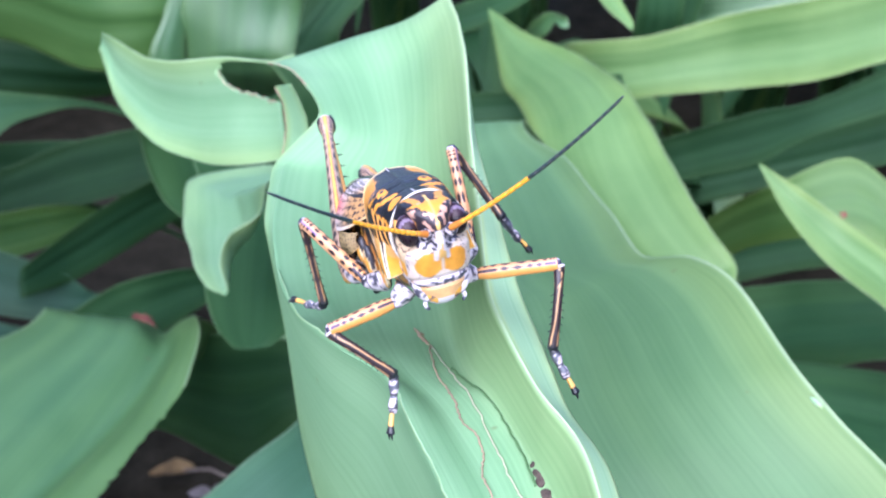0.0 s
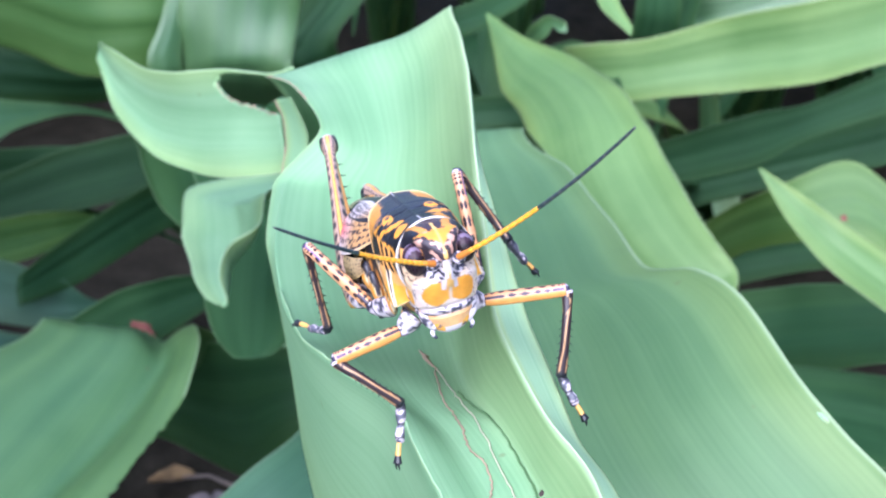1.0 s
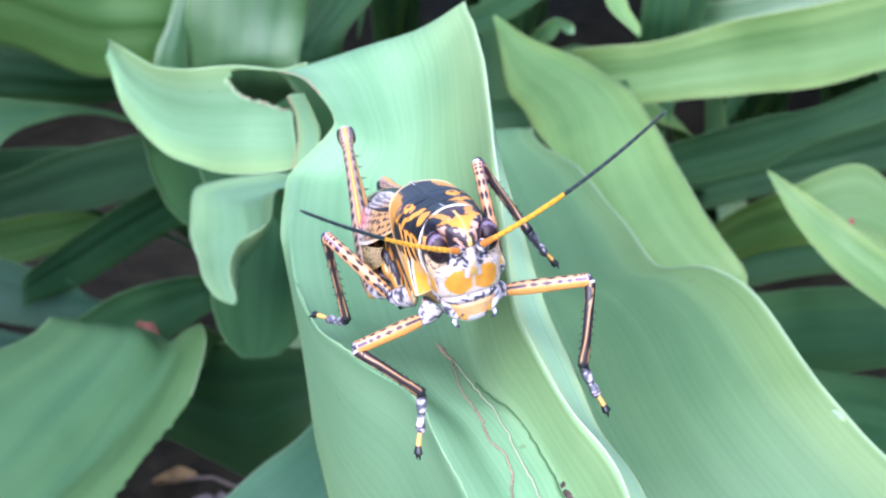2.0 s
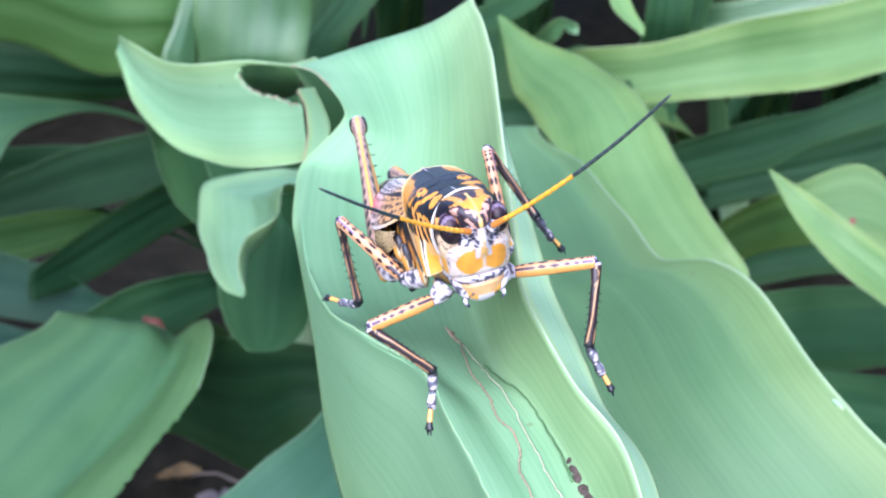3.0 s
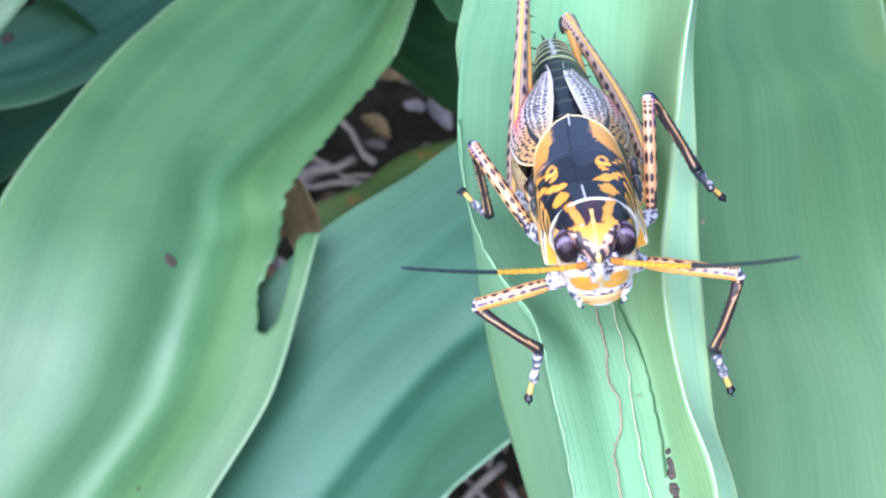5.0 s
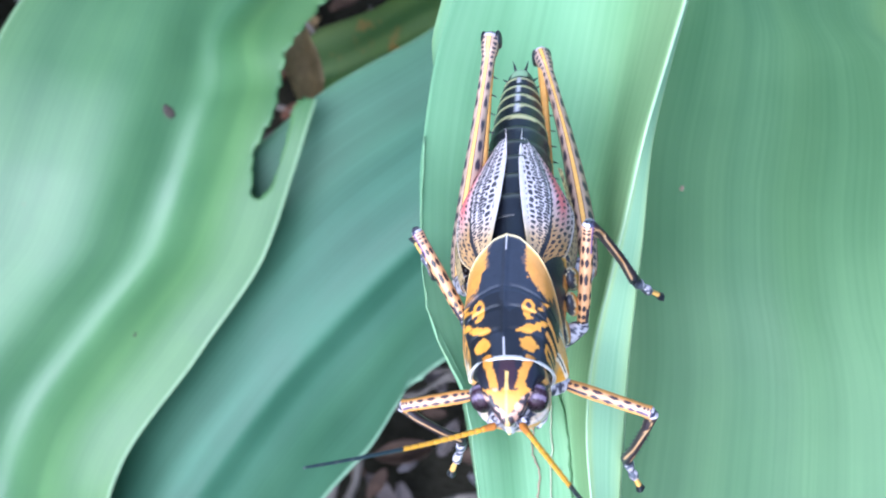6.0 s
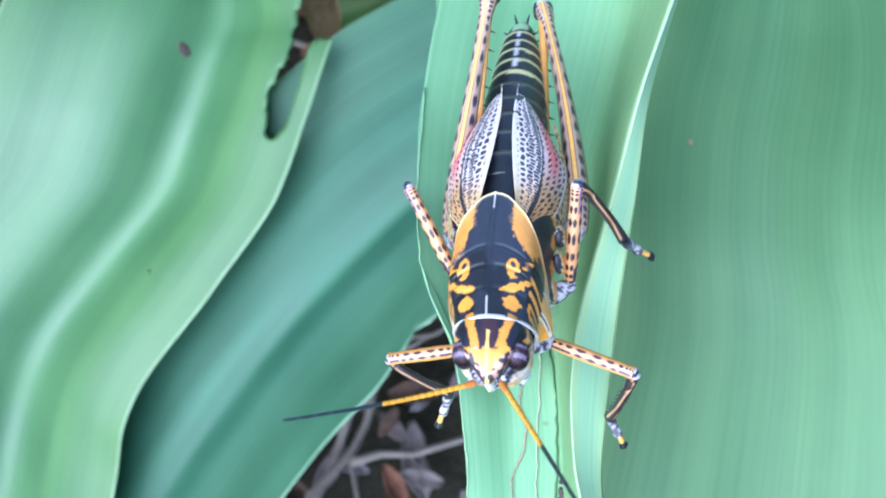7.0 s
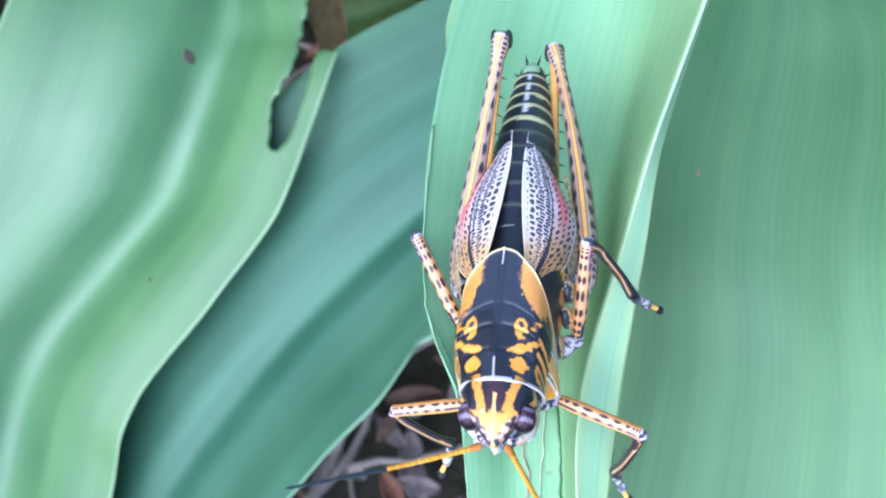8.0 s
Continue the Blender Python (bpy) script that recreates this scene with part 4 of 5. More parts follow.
# -- the saddle (pronotum)
def saddle_grid(ns=100, nq=129):
    q = np.linspace(-1, 1, nq)
    prof = glide([(0.0, 0.0, 10.0), (0.28, 3.1, 9.8), (0.46, 5.1, 8.8), (0.64, 6.1, 6.2), (0.84, 6.6, 2.6), (1.0, 6.7, -0.6)], 12)
    px, pz = np.interp(abs(q), prof[:, 0], prof[:, 1]) * np.sign(q), np.interp(abs(q), prof[:, 0], prof[:, 2])
    grid = np.zeros((ns, nq, 3))
    front = -11.2 + 0.9 * abs(q) ** 2.2 * 1.5
    rear = np.interp(abs(q), [0, 0.08, 0.16, 0.28, 0.38, 0.46, 0.60, 0.78, 0.92, 1], [6.7, 6.6, 6.2, 4.9, 3.6, 2.3, 0.5, -2.2, -4.4, -6.0])
    for i, s in enumerate(np.linspace(0, 1, ns)):
        y = front + (rear - front) * s
        w = np.interp(s, [0, 0.3, 0.6, 1], [0.78, 0.92, 0.96, 0.91])
        z = pz + np.interp(s, [0, 0.5, 1], [-0.25, 0.05, -0.1])
        z = z + 0.35 * np.exp(-((q / 0.03) ** 2)) * np.interp(s, [0, 0.15, 0.3, 0.7, 1], [1, 0.6, 0.25, 0.6, 0.7])
        for g in (0.22, 0.40, 0.56):
            z = z - 0.16 * math.exp(-(((s - g) / 0.014) ** 2)) * (abs(q) < 0.62) * np.clip(abs(q) * 12, 0.3, 1)
        rim = math.exp(-(((1 - s) / 0.02) ** 2)) * 0.18
        f = max(0.0, 1 - s / 0.45) ** 1.5
        ph = q * radians(142)
        xr, zr = 5.0 * np.sin(abs(ph)) * np.sign(q) + 0.4, 4.6 + 5.4 * np.cos(ph)
        grid[i, :, 0], grid[i, :, 1], grid[i, :, 2] = px * w * (1 + rim * 0.05) * (1 - f) + xr * f, y, (z + rim) * (1 - f) + zr * f
    return grid


def saddle_paint(s, t, p):
    q = t * 2 - 1
    a, sg = abs(q), (1 if q > 0 else -1)
    n = ragged(s * 11, q * 11, sg * 0.7, 1.0, 0.15)
    if s > 0.982 or a > 0.985:
        return (0.62, 0.50, 0.28)
    if s < 0.012:
        return (0.66, 0.64, 0.62)
    if a < 0.012 and (s < 0.16 or 0.86 < s):
        return WHITE
    if a > 0.71 + n * 0.2:
        # the side lobe: cream and orange plates parted by dark lines, a yellow patch low down
        line = min(abs(s - c - 0.5 * (a - 0.85)) for c in (0.34, 0.66))
        if line < 0.016 + n * 0.05 and a < 0.94:
            return (0.04, 0.03, 0.035)
        if line < 0.050:
            return (0.66, 0.57, 0.44)
        if a > 0.84 + n * 0.3 and s < 0.75:
            return blend(ORANGE, YELLOW, 0.75)
        return blend(ORANGE, CREAM, 0.45)
    if a > (0.50 if s < 0.70 else 0.57) + n * 0.3 and s < 0.86:
        # black shoulder, streaked with orange towards the head
        if s < 0.46 and math.sin(s * 52 + 20 * (a - 0.6) + 3.0 * noise.noise((s * 5, q * 4, 4))) > 0.1:
            return blend(ORANGE, CREAM, 0.2)
        if s < 0.84 + n:
            return BLACK
    if s > 0.60 + n and a > 0.20 + 0.10 * (1 - s) + n * 0.5 + 0.10 * math.exp(-(((s - 0.6) / 0.1) ** 2)):
        stip = noise.noise((s * 60, q * 60, 2))
        edge = min(1, max(0, (s - 0.60) / 0.12))
        near = min(1, max(0, (a - 0.22) / 0.08))
        return blend(GREYBLUE, blend(ORANGE, CREAM, 0.10 + 0.3 * max(0, s - 0.82) * 5), 1.0 if stip < edge * near * 1.5 - 0.4 else 0.12)
    for cs, cq, rs, rq, tilt, eye_spots in ((0.125, 0.26, 0.055, 0.100, 0.10, 0), (0.255, 0.28, 0.034, 0.130, 0.30, 0), (0.41, 0.29, 0.080, 0.075, 0.1, 1), (0.36, 0.46, 0.026, 0.11, 0.5, 0), (0.12, 0.50, 0.085, 0.030, -0.2, 0), (0.26, 0.53, 0.09, 0.026, -0.3, 0), (0.50, 0.46, 0.022, 0.10, 0.6, 0), (0.57, 0.48, 0.018, 0.09, 0.6, 0)):
        ds, dq = s - cs - tilt * (a - cq), a - cq
        if (ds / rs) ** 2 + (dq / rq) ** 2 < 1 + n * 5.0:
            if eye_spots and (((s - 0.445) / 0.024) ** 2 + ((a - 0.29) / 0.035) ** 2 < 1 or ((s - 0.375) / 0.020) ** 2 + ((a - 0.34) / 0.040) ** 2 < 1):
                return INK
            return blend(ORANGE, YELLOW, 0.45)
    if s > 0.52 and a < 0.40:
        return blend(GREYBLUE, BLACK, 0.45)
    return blend(BLACK, GREYBLUE, 0.35 if noise.noise((s * 5, q * 6, 6)) > 0.1 else 0.0)


saddle = skin("pronotum", saddle_grid(), saddle_paint, grasshopper, label="black saddle plate with orange blotches and a pale rim")
sol = saddle.modifiers.new("thickness", "SOLIDIFY")
sol.thickness, sol.offset = 0.0003, -1

# white collar where the saddle meets the head
cq = np.linspace(-0.93, 0.93, 41)
gr = saddle_grid(3, 129)
collar = [gr[0, int(round((c + 1) / 2 * 128))] + np.array([0, -0.12, 0.08]) for c in cq]
tube("collar", collar, [(0.17, 0.19)] * len(collar), lambda s, a, p: (0.52, 0.50, 0.48), grasshopper, ring=8, steps=1, up=(0, 1, 0), label="thin white collar ridge")


# -- head
HEAD = glide([(9.9, -12.0, 0.6, 1.0), (9.6, -12.5, 2.5, 2.8), (8.8, -12.9, 3.6, 4.1), (7.4, -13.0, 4.3, 4.8), (5.5, -12.8, 4.6, 4.5), (3.5, -12.4, 4.6, 4.4), (1.8, -12.0, 4.5, 4.0), (0.0, -11.6, 4.3, 3.7), (-1.5, -11.2, 3.7, 3.5), (-3.0, -10.8, 3.0, 3.2), (-4.3, -10.6, 2.3, 2.7), (-5.0, -10.5, 1.3, 1.6), (-5.3, -10.5, 0.5, 0.5)], 10)


def head_grid(nu=120):
    th = np.linspace(0, 2 * math.pi, nu, endpoint=False)
    grid = np.zeros((len(HEAD), nu, 3))
    for i, (z, cy, ax, ay) in enumerate(HEAD):
        c, s = np.cos(th), np.sin(th)
        e = 0.86
        x = ax * np.sign(s) * abs(s) ** e
        y = cy - ay * np.sign(c) * abs(c) ** e
        x = x * (1 - 0.46 * np.clip((-12.6 - y) / 1.8, 0, 1) * math.exp(-(((z - 6.2) / 2.4) ** 4)))
        beak = np.exp(-((x / 0.85) ** 2)) * (c > 0)
        y = y - beak * (0.4 * math.exp(-(((z - 7.2) / 1.0) ** 2)) + 1.0 * math.exp(-(((z - 4.4) / 2.2) ** 2)))
        pit = np.exp(-(((abs(x) - 1.6) / 0.75) ** 2)) * (c > 0) * math.exp(-(((z - 5.4) / 1.1) ** 2))
        y = y + pit * 0.7
        y = y + 0.4 * (c > 0) * math.exp(-(((z + 0.5) / 0.28) ** 2)) + 0.3 * (c > 0) * math.exp(-(((z + 1.7) / 0.25) ** 2))
        cheek = np.exp(-(((abs(x) - 1.7) / 1.0) ** 2)) * (c > 0) * math.exp(-(((z - 1.7) / 1.2) ** 2))
        y = y - cheek * 0.25
        grid[i] = np.stack([x, y, np.full(nu, z)], 1)
    return grid


FRONT = [(r[0], r[1] - r[3]) for r in HEAD[::-1]]


def head_paint(s, t, p):
    x, y, z = p
    a = abs(x)
    n = ragged(x, y, z, 0.9, 0.30)
    depth = y - np.interp(z, [f[0] for f in FRONT], [f[1] for f in FRONT])
    if y > -10.4:
        return CREAM
    if z > 6.4:
        if a < 0.20 + n * 0.10:
            return (0.62, 0.40, 0.12)
        if y < -15.0 + n * 1.2 and a < 2.3 + 0.9 * (y + 15.3) + n:
            return blend(ORANGE, YELLOW, 0.45)
        if y < -15.0:
            return (0.03, 0.022, 0.03) if noise.noise((x * 1.4, y * 1.4, z)) > -0.15 else blend(LILAC, ORANGE, 0.5)
        if a < 0.95 + n * 0.4:
            return (0.035, 0.014, 0.022)
        if abs(a - (1.5 + 0.28 * (y + 14.6))) < 0.55 + n * 0.6:
            return blend(ORANGE, YELLOW, 0.2)
        if a > 3.3 + n and z < 7.6:
            return blend(ORANGE, CREAM, 0.4)
        return (0.012, 0.011, 0.02)
    if depth < 2.4 and z > -0.6:
        leg = abs(a - (0.20 + 0.20 * max(0, 5.6 - z)))
        if z > 3.6 + 0.2 * a and 0.55 < a < 2.7:
            return blend(WHITE, LILAC, 0.3) if noise.noise((x * 1.9, z * 1.9, 1)) > 0.02 else (0.03, 0.03, 0.05)
        if leg < 0.27 + n * 0.2 and 2.2 < z < 6.4:
            return WHITE
        if z > 2.6 and a < 0.2 + 0.20 * (5.6 - z):
            return blend(YELLOW, CREAM, 0.5)
        if a < 0.28 and z > -0.2:
            return blend(WHITE, CREAM, 0.4)
        if ((a - 1.75) / 1.6) ** 2 + ((z - 1.7) / 1.75) ** 2 < 1 + n * 0.3:
            return blend(ORANGE, YELLOW, 0.5)
        if z < 1.4 and a < 1.2:
            return blend(ORANGE, YELLOW, 0.5) if z > 0.6 + n * 0.3 else blend(WHITE, CREAM, 0.3)
        if abs(noise.noise((x * 0.9, y * 0.9, z * 0.7 + 2))) < 0.035:
            return (0.16, 0.14, 0.17)
        return blend(WHITE, CREAM, 0.35) if z < 3.6 else blend(CREAM, WHITE, 0.4)
    if z < -0.2:
        if depth < 2.0 and z > -1.7 + n * 0.6:
            return blend(WHITE, LILAC, 0.5) if noise.noise((x * 1.5, y, z * 2.4)) > -0.02 else (0.05, 0.05, 0.08)
        if depth < 2.2:
            return blend(YELLOW, WHITE, 0.25) if z > -3.7 else WHITE
        return WHITE if noise.noise((x * 1.3, y * 1.3, z * 1.6 + 5)) > -0.2 else (0.04, 0.04, 0.06)
    if z < 2.4 + n * 2 and a > 2.2 and depth < 4.2:
        return blend(YELLOW, ORANGE, 0.2) if z > 0.2 + n else WHITE
    if depth > 5.9 and z < 3:
        return (0.03, 0.03, 0.04)
    if abs(noise.noise((x * 0.8, y * 0.9, z * 0.5 + 4))) < 0.05:
        return (0.10, 0.07, 0.06)
    if z > 5.4 + n:
        return (0.03, 0.022, 0.028)
    return blend(CREAM, LILAC, 0.3) if z > 2.0 else blend(YELLOW, CREAM, 0.6)


head = skin("head", head_grid(), head_paint, grasshopper, label="orange and black head with a white and yellow face", wrap=True, caps=True)
head.location.x = 0.0006


def ellipsoid(name, at, radii, color, parent, material=None, label="", turn=0.0, n=22):
    lat = np.linspace(0.02, math.pi - 0.02, n)
    lon = np.linspace(0, 2 * math.pi, n * 2, endpoint=False)
    g = np.stack([np.outer(np.sin(lat), np.cos(lon)) * radii[0], np.outer(np.sin(lat), np.sin(lon)) * radii[1], np.outer(np.cos(lat), np.ones_like(lon)) * radii[2]], -1)
    c, s = math.cos(radians(turn)), math.sin(radians(turn))
    y, z = g[..., 1] * c - g[..., 2] * s, g[..., 1] * s + g[..., 2] * c
    g[..., 1], g[..., 2] = y, z
    paint = color if callable(color) else (lambda s, t, p: color)
    return skin(name, g + np.array(at, float), paint, parent, material, label, wrap=True, caps=True)


def eye_paint(s, t, p):
    """Dark brown below, banded with lilac over the crown."""
    if p[2] > 6.9 and math.sin(p[1] * 5.2 + 0.6 * p[2]) > 0.35 and abs(p[0]) < 4.3:
        return (0.17, 0.13, 0.19)
    return (0.016, 0.010, 0.013) if p[2] < 6.9 else (0.035, 0.018, 0.028)


for sx in (-1, 1):
    ellipsoid("eye", (sx * 3.15, -14.3, 6.3), (1.45, 1.6, 2.05), eye_paint, head, EYE, "large glossy dark brown compound eye", turn=-14)
    ellipsoid("antenna_socket", (sx * 1.65, -17.3, 6.0), (0.85, 0.7, 0.85), lambda s, t, p: blend(WHITE, LILAC, 0.4) if noise.noise((p[0] * 2.5, p[1] * 2.5, p[2] * 2.5)) > 0 else (0.03, 0.03, 0.05), head, n=14)
    tube("palp", [(sx * 2.2, -11.8, -3.6), (sx * 2.7, -12.3, -4.5), (sx * 2.3, -12.3, -5.2)], [(0.34, 0.34), (0.30, 0.30), (0.20, 0.20)], lambda s, a, p: WHITE if s < 0.7 else GREYBLUE, head, ring=8, steps=4)
    tube("mandible", [(sx * 3.3, -11.6, -0.8), (sx * 3.0, -12.4, -2.4), (sx * 2.1, -12.5, -3.9)], [(0.8, 1.0), (0.75, 0.8), (0.4, 0.4)], lambda s, a, p: WHITE if noise.noise((p[0], p[1], p[2] * 2)) > -0.1 else (0.04, 0.04, 0.06), head, ring=12, steps=5)
ellipsoid("ocellus", (0, -18.05, 4.6), (0.22, 0.2, 0.26), CREAM, head, n=8)
# upper lip in two lobes
ellipsoid("labrum", (0, -12.9, -3.2), (2.35, 0.85, 1.6), lambda s, t, p: WHITE if s > 0.70 + 0.1 * noise.noise((p[0] * 2, 0, 5)) else ((0.06, 0.06, 0.09) if s < 0.2 or noise.noise((p[0] * 1.1, p[1], p[2] * 1.6 + 3)) < -0.3 else blend(YELLOW, CREAM, 0.15)), head, label="yellow upper lip with a white edge", turn=20)


# -- antennae: yellow beads, then a long dark end
def antenna(base, end, bow, label, beads=10):
    base, end = np.array(base, float), np.array(end, float)
    n = 24
    side = np.array(bow, float)
    pts = [base + (end - base) * t + side * 4 * t * (1 - t) for t in np.linspace(0, 1, n + 1)]
    rad = lambda t: 0.33 - 0.16 * t
    ob = tube("antenna", [pts[0] + (pts[0] - pts[1]) * 0.3, *pts[:3]], [(0.36, 0.36), (0.46, 0.46), (0.38, 0.38), (0.3, 0.3)], lambda s, a, p: AMBER, head, ring=12, steps=3, label=label)
    for i in range(1, beads + 1):
        t0, t1 = i / n, (i + 1) / n
        r = rad(t0)
        a, b = pts[i], pts[i + 1]
        d = b - a
        tube("antenna_bead", [a, a + d * 0.12, a + d * 0.5, a + d * 0.9, b], [(r * 0.72, r * 0.72), (r * 0.95, r * 0.95), (r * 1.05, r * 1.05), (r, r), (r * 0.75, r * 0.75)], lambda s, q, p, i=i: (blend(AMBER, BLACK, 0.35) if s < 0.1 or s > 0.92 else blend(YELLOW, (0.62, 0.30, 0.008), 0.6)), ob, ring=10, steps=2)
    tube("antenna_whip", pts[beads + 1:], [(rad(t) * (1 if t < 0.97 else 0.6), rad(t) * (1 if t < 0.97 else 0.6)) for t in np.linspace(0, 1, n + 1)[beads + 1:]], lambda s, q, p: (0.018, 0.03, 0.035) if (s * 13) % 1 > 0.12 else (0.05, 0.06, 0.06), ob, ring=10, steps=3, label="dark thread-like end")
    return ob


antenna((-1.7, -18.1, 6.4), (-19.1, -29.0, 18.5), (0.5, 0.4, -1.2), "slender antenna, yellow beads then black", 12)
turning_antenna = antenna((1.7, -18.1, 6.4), (18.2, -37.1, 20.6), (0.4, -0.3, -0.7), "slender antenna, yellow beads then black")


# -- short wings
CELLS = {}


def wing_cells(u, w, seed):
    """Distance to the nearest vein of an irregular net."""
    best = []
    for i in range(int(u) - 1, int(u) + 2):
        for j in range(int(w) - 1, int(w) + 2):
            key = (i, j, seed)
            if key not in CELLS:
                h = random.Random(i * 7919 + j * 104729 + seed)
                CELLS[key] = (i + 0.2 + 0.6 * h.random() + 0.25 * (j % 2), j + 0.25 + 0.5 * h.random())
            a, b = CELLS[key]
            best.append(math.hypot(u - a, w - b))
    best.sort()
    return best[1] - best[0]


def wing(sx, seed):
    nv, nu = 300, 120
    grid = np.zeros((nv, nu, 3))
    U = np.linspace(0, 1, nv)
    inner = glide([(0, 2.5, 5.0, 8.4), (0.25, 1.75, 11.0, 7.9), (0.5, 1.15, 17.5, 7.0), (0.75, 0.85, 24, 5.7), (1, 1.15, 30.2, 4.5)], 12)
    outer = glide([(0, 4.6, 4.5, 4.5), (0.2, 7.2, 9.0, 2.5), (0.42, 8.1, 15.5, 1.2), (0.65, 6.2, 21.5, 1.2), (0.85, 3.4, 26.5, 2.5), (1, 1.7, 30.6, 4.2)], 12)
    for i, u in enumerate(U):
        a = np.array([np.interp(u, inner[:, 0], inner[:, k]) for k in (1, 2, 3)])
        b = np.array([np.interp(u, outer[:, 0], outer[:, k]) for k in (1, 2, 3)])
        for j, w in enumerate(np.linspace(0, 1, nu)):
            p = a + (b - a) * w
            bulge = math.sin(math.pi * w) * 1.9 * math.sin(math.pi * min(1, u + 0.08)) ** 0.5
            p = p + np.array([0.55, 0, 0.83]) * bulge
            p[2] += 0.12 * math.exp(-(((w - 0.37) / 0.03) ** 2)) + 0.1 * math.exp(-(((w - 0.03) / 0.04) ** 2))
            grid[i, j] = (sx * p[0], p[1], p[2])
    def paint(s, t, p):
        u, w = s, t
        base = max(0, 1 - u / 0.30)
        if w < 0.07 or w > 0.955:
            return blend((0.58, 0.52, 0.50), (0.52, 0.36, 0.18), min(1, base * 1.5))
        if abs(w - 0.44) < 0.012 + 0.06 * base:
            return (0.025, 0.025, 0.035)
        vein = blend((0.60, 0.53, 0.54), (0.56, 0.36, 0.19), min(1, base * 1.6))
        if w < 0.22:
            d, wide = wing_cells(u * 24 + 3 * w, w * 11 + 2, seed), 0.30
        elif w < 0.44:
            d, wide = wing_cells(u * 46 + 6 * w, w * 9.5 + 7, seed), 0.21
        else:
            d, wide = wing_cells(u * 26 - 9 * w, w * 8 + 13, seed), 0.36
            red = math.exp(-(((u - 0.52) / 0.24) ** 2)) * math.exp(-(((w - 0.66) / 0.15) ** 2))
            vein = blend(vein, (0.68, 0.16, 0.17), min(1, 1.25 * red))
            vein = blend(vein, (0.42, 0.24, 0.10), min(1, max(0, 2 - u / 0.21)) * (1 - red))
            wide += 0.25 * red
        wide += 0.25 * base + 0.10 * noise.noise((u * 9, w * 7, seed))
        return vein if d < wide else (0.035, 0.03, 0.04)
    if sx < 0:
        grid = grid[:, ::-1]
        return skin("wing", grid, lambda s, t, p: paint(s, 1 - t, p), grasshopper, WING_SKIN, "short rosy wing cover with a black and white vein net")
    return skin("wing", grid, paint, grasshopper, WING_SKIN, "short rosy wing cover with a black and white vein net")


def under_wing(sx, seed):
    """The lower, ochre edge of the folded hind wing."""
    nv, nu = 70, 24
    grid = np.zeros((nv, nu, 3))
    for i, u in enumerate(np.linspace(0, 1, nv)):
        y = 5.0 + 19 * u
        a = np.array([5.2 + 2.4 * math.sin(math.pi * (0.15 + 0.75 * u)), y, 2.6 - 1.2 * math.sin(math.pi * u)])
        b = np.array([5.9 + 2.3 * math.sin(math.pi * (0.1 + 0.85 * u)), y - 0.5, 2.2 - 4.2 * math.sin(math.pi * min(1, 0.12 + 0.86 * u))])
        for j, w in enumerate(np.linspace(0, 1, nu)):
            p = a + (b - a) * w + np.array([0.5, 0, 0]) * math.sin(math.pi * w)
            grid[i, j] = (sx * p[0], p[1], p[2])
    def paint(s, t, p):
        t = 1 - t if sx < 0 else t
        if t > 0.93:
            return CREAM
        d = wing_cells(s * 17, t * 5, seed)
        return blend((0.36, 0.26, 0.14), (0.38, 0.30, 0.12), s) if d < 0.36 + 0.15 * (1 - s) else (0.07, 0.05, 0.03)
    if sx < 0:
        grid = grid[:, ::-1]
    return skin("hind_wing", grid, paint, grasshopper, WING_SKIN, "folded ochre hind wing with dark specks")


for sx, seed in ((-1, 5), (1, 23)):
    wing(sx, seed)
    under_wing(sx, seed + 3)


# the whole trunk leans a little to one side on its legs
LEAN_AXIS = Matrix.Translation((0, 0, 0.008))
for part in grasshopper.children:
    if part.name.startswith(("thorax", "flank_plate", "pronotum", "collar")):
        part.matrix_basis = LEAN_AXIS @ Matrix.Rotation(radians(-5.0), 4, "Y") @ LEAN_AXIS.inverted()
    elif part.name.startswith(("wing", "hind_wing")):
        part.matrix_basis = Matrix.Rotation(radians(1.2), 4, "Z")


# -- legs
def dots(s, a, rows, count, size, phase=0.0):
    """Whether a point lies in one of the dark dots set in rows along a limb."""
    for r in rows:
        da = (a - r + 0.5) % 1 - 0.5
        k = s * count + phase
        ds = (k % 1) - 0.5
        if (ds / 0.30) ** 2 + (da / size) ** 2 < 1 + 0.25 * noise.noise((k // 1, r * 9, 2)):
            return True
    return False


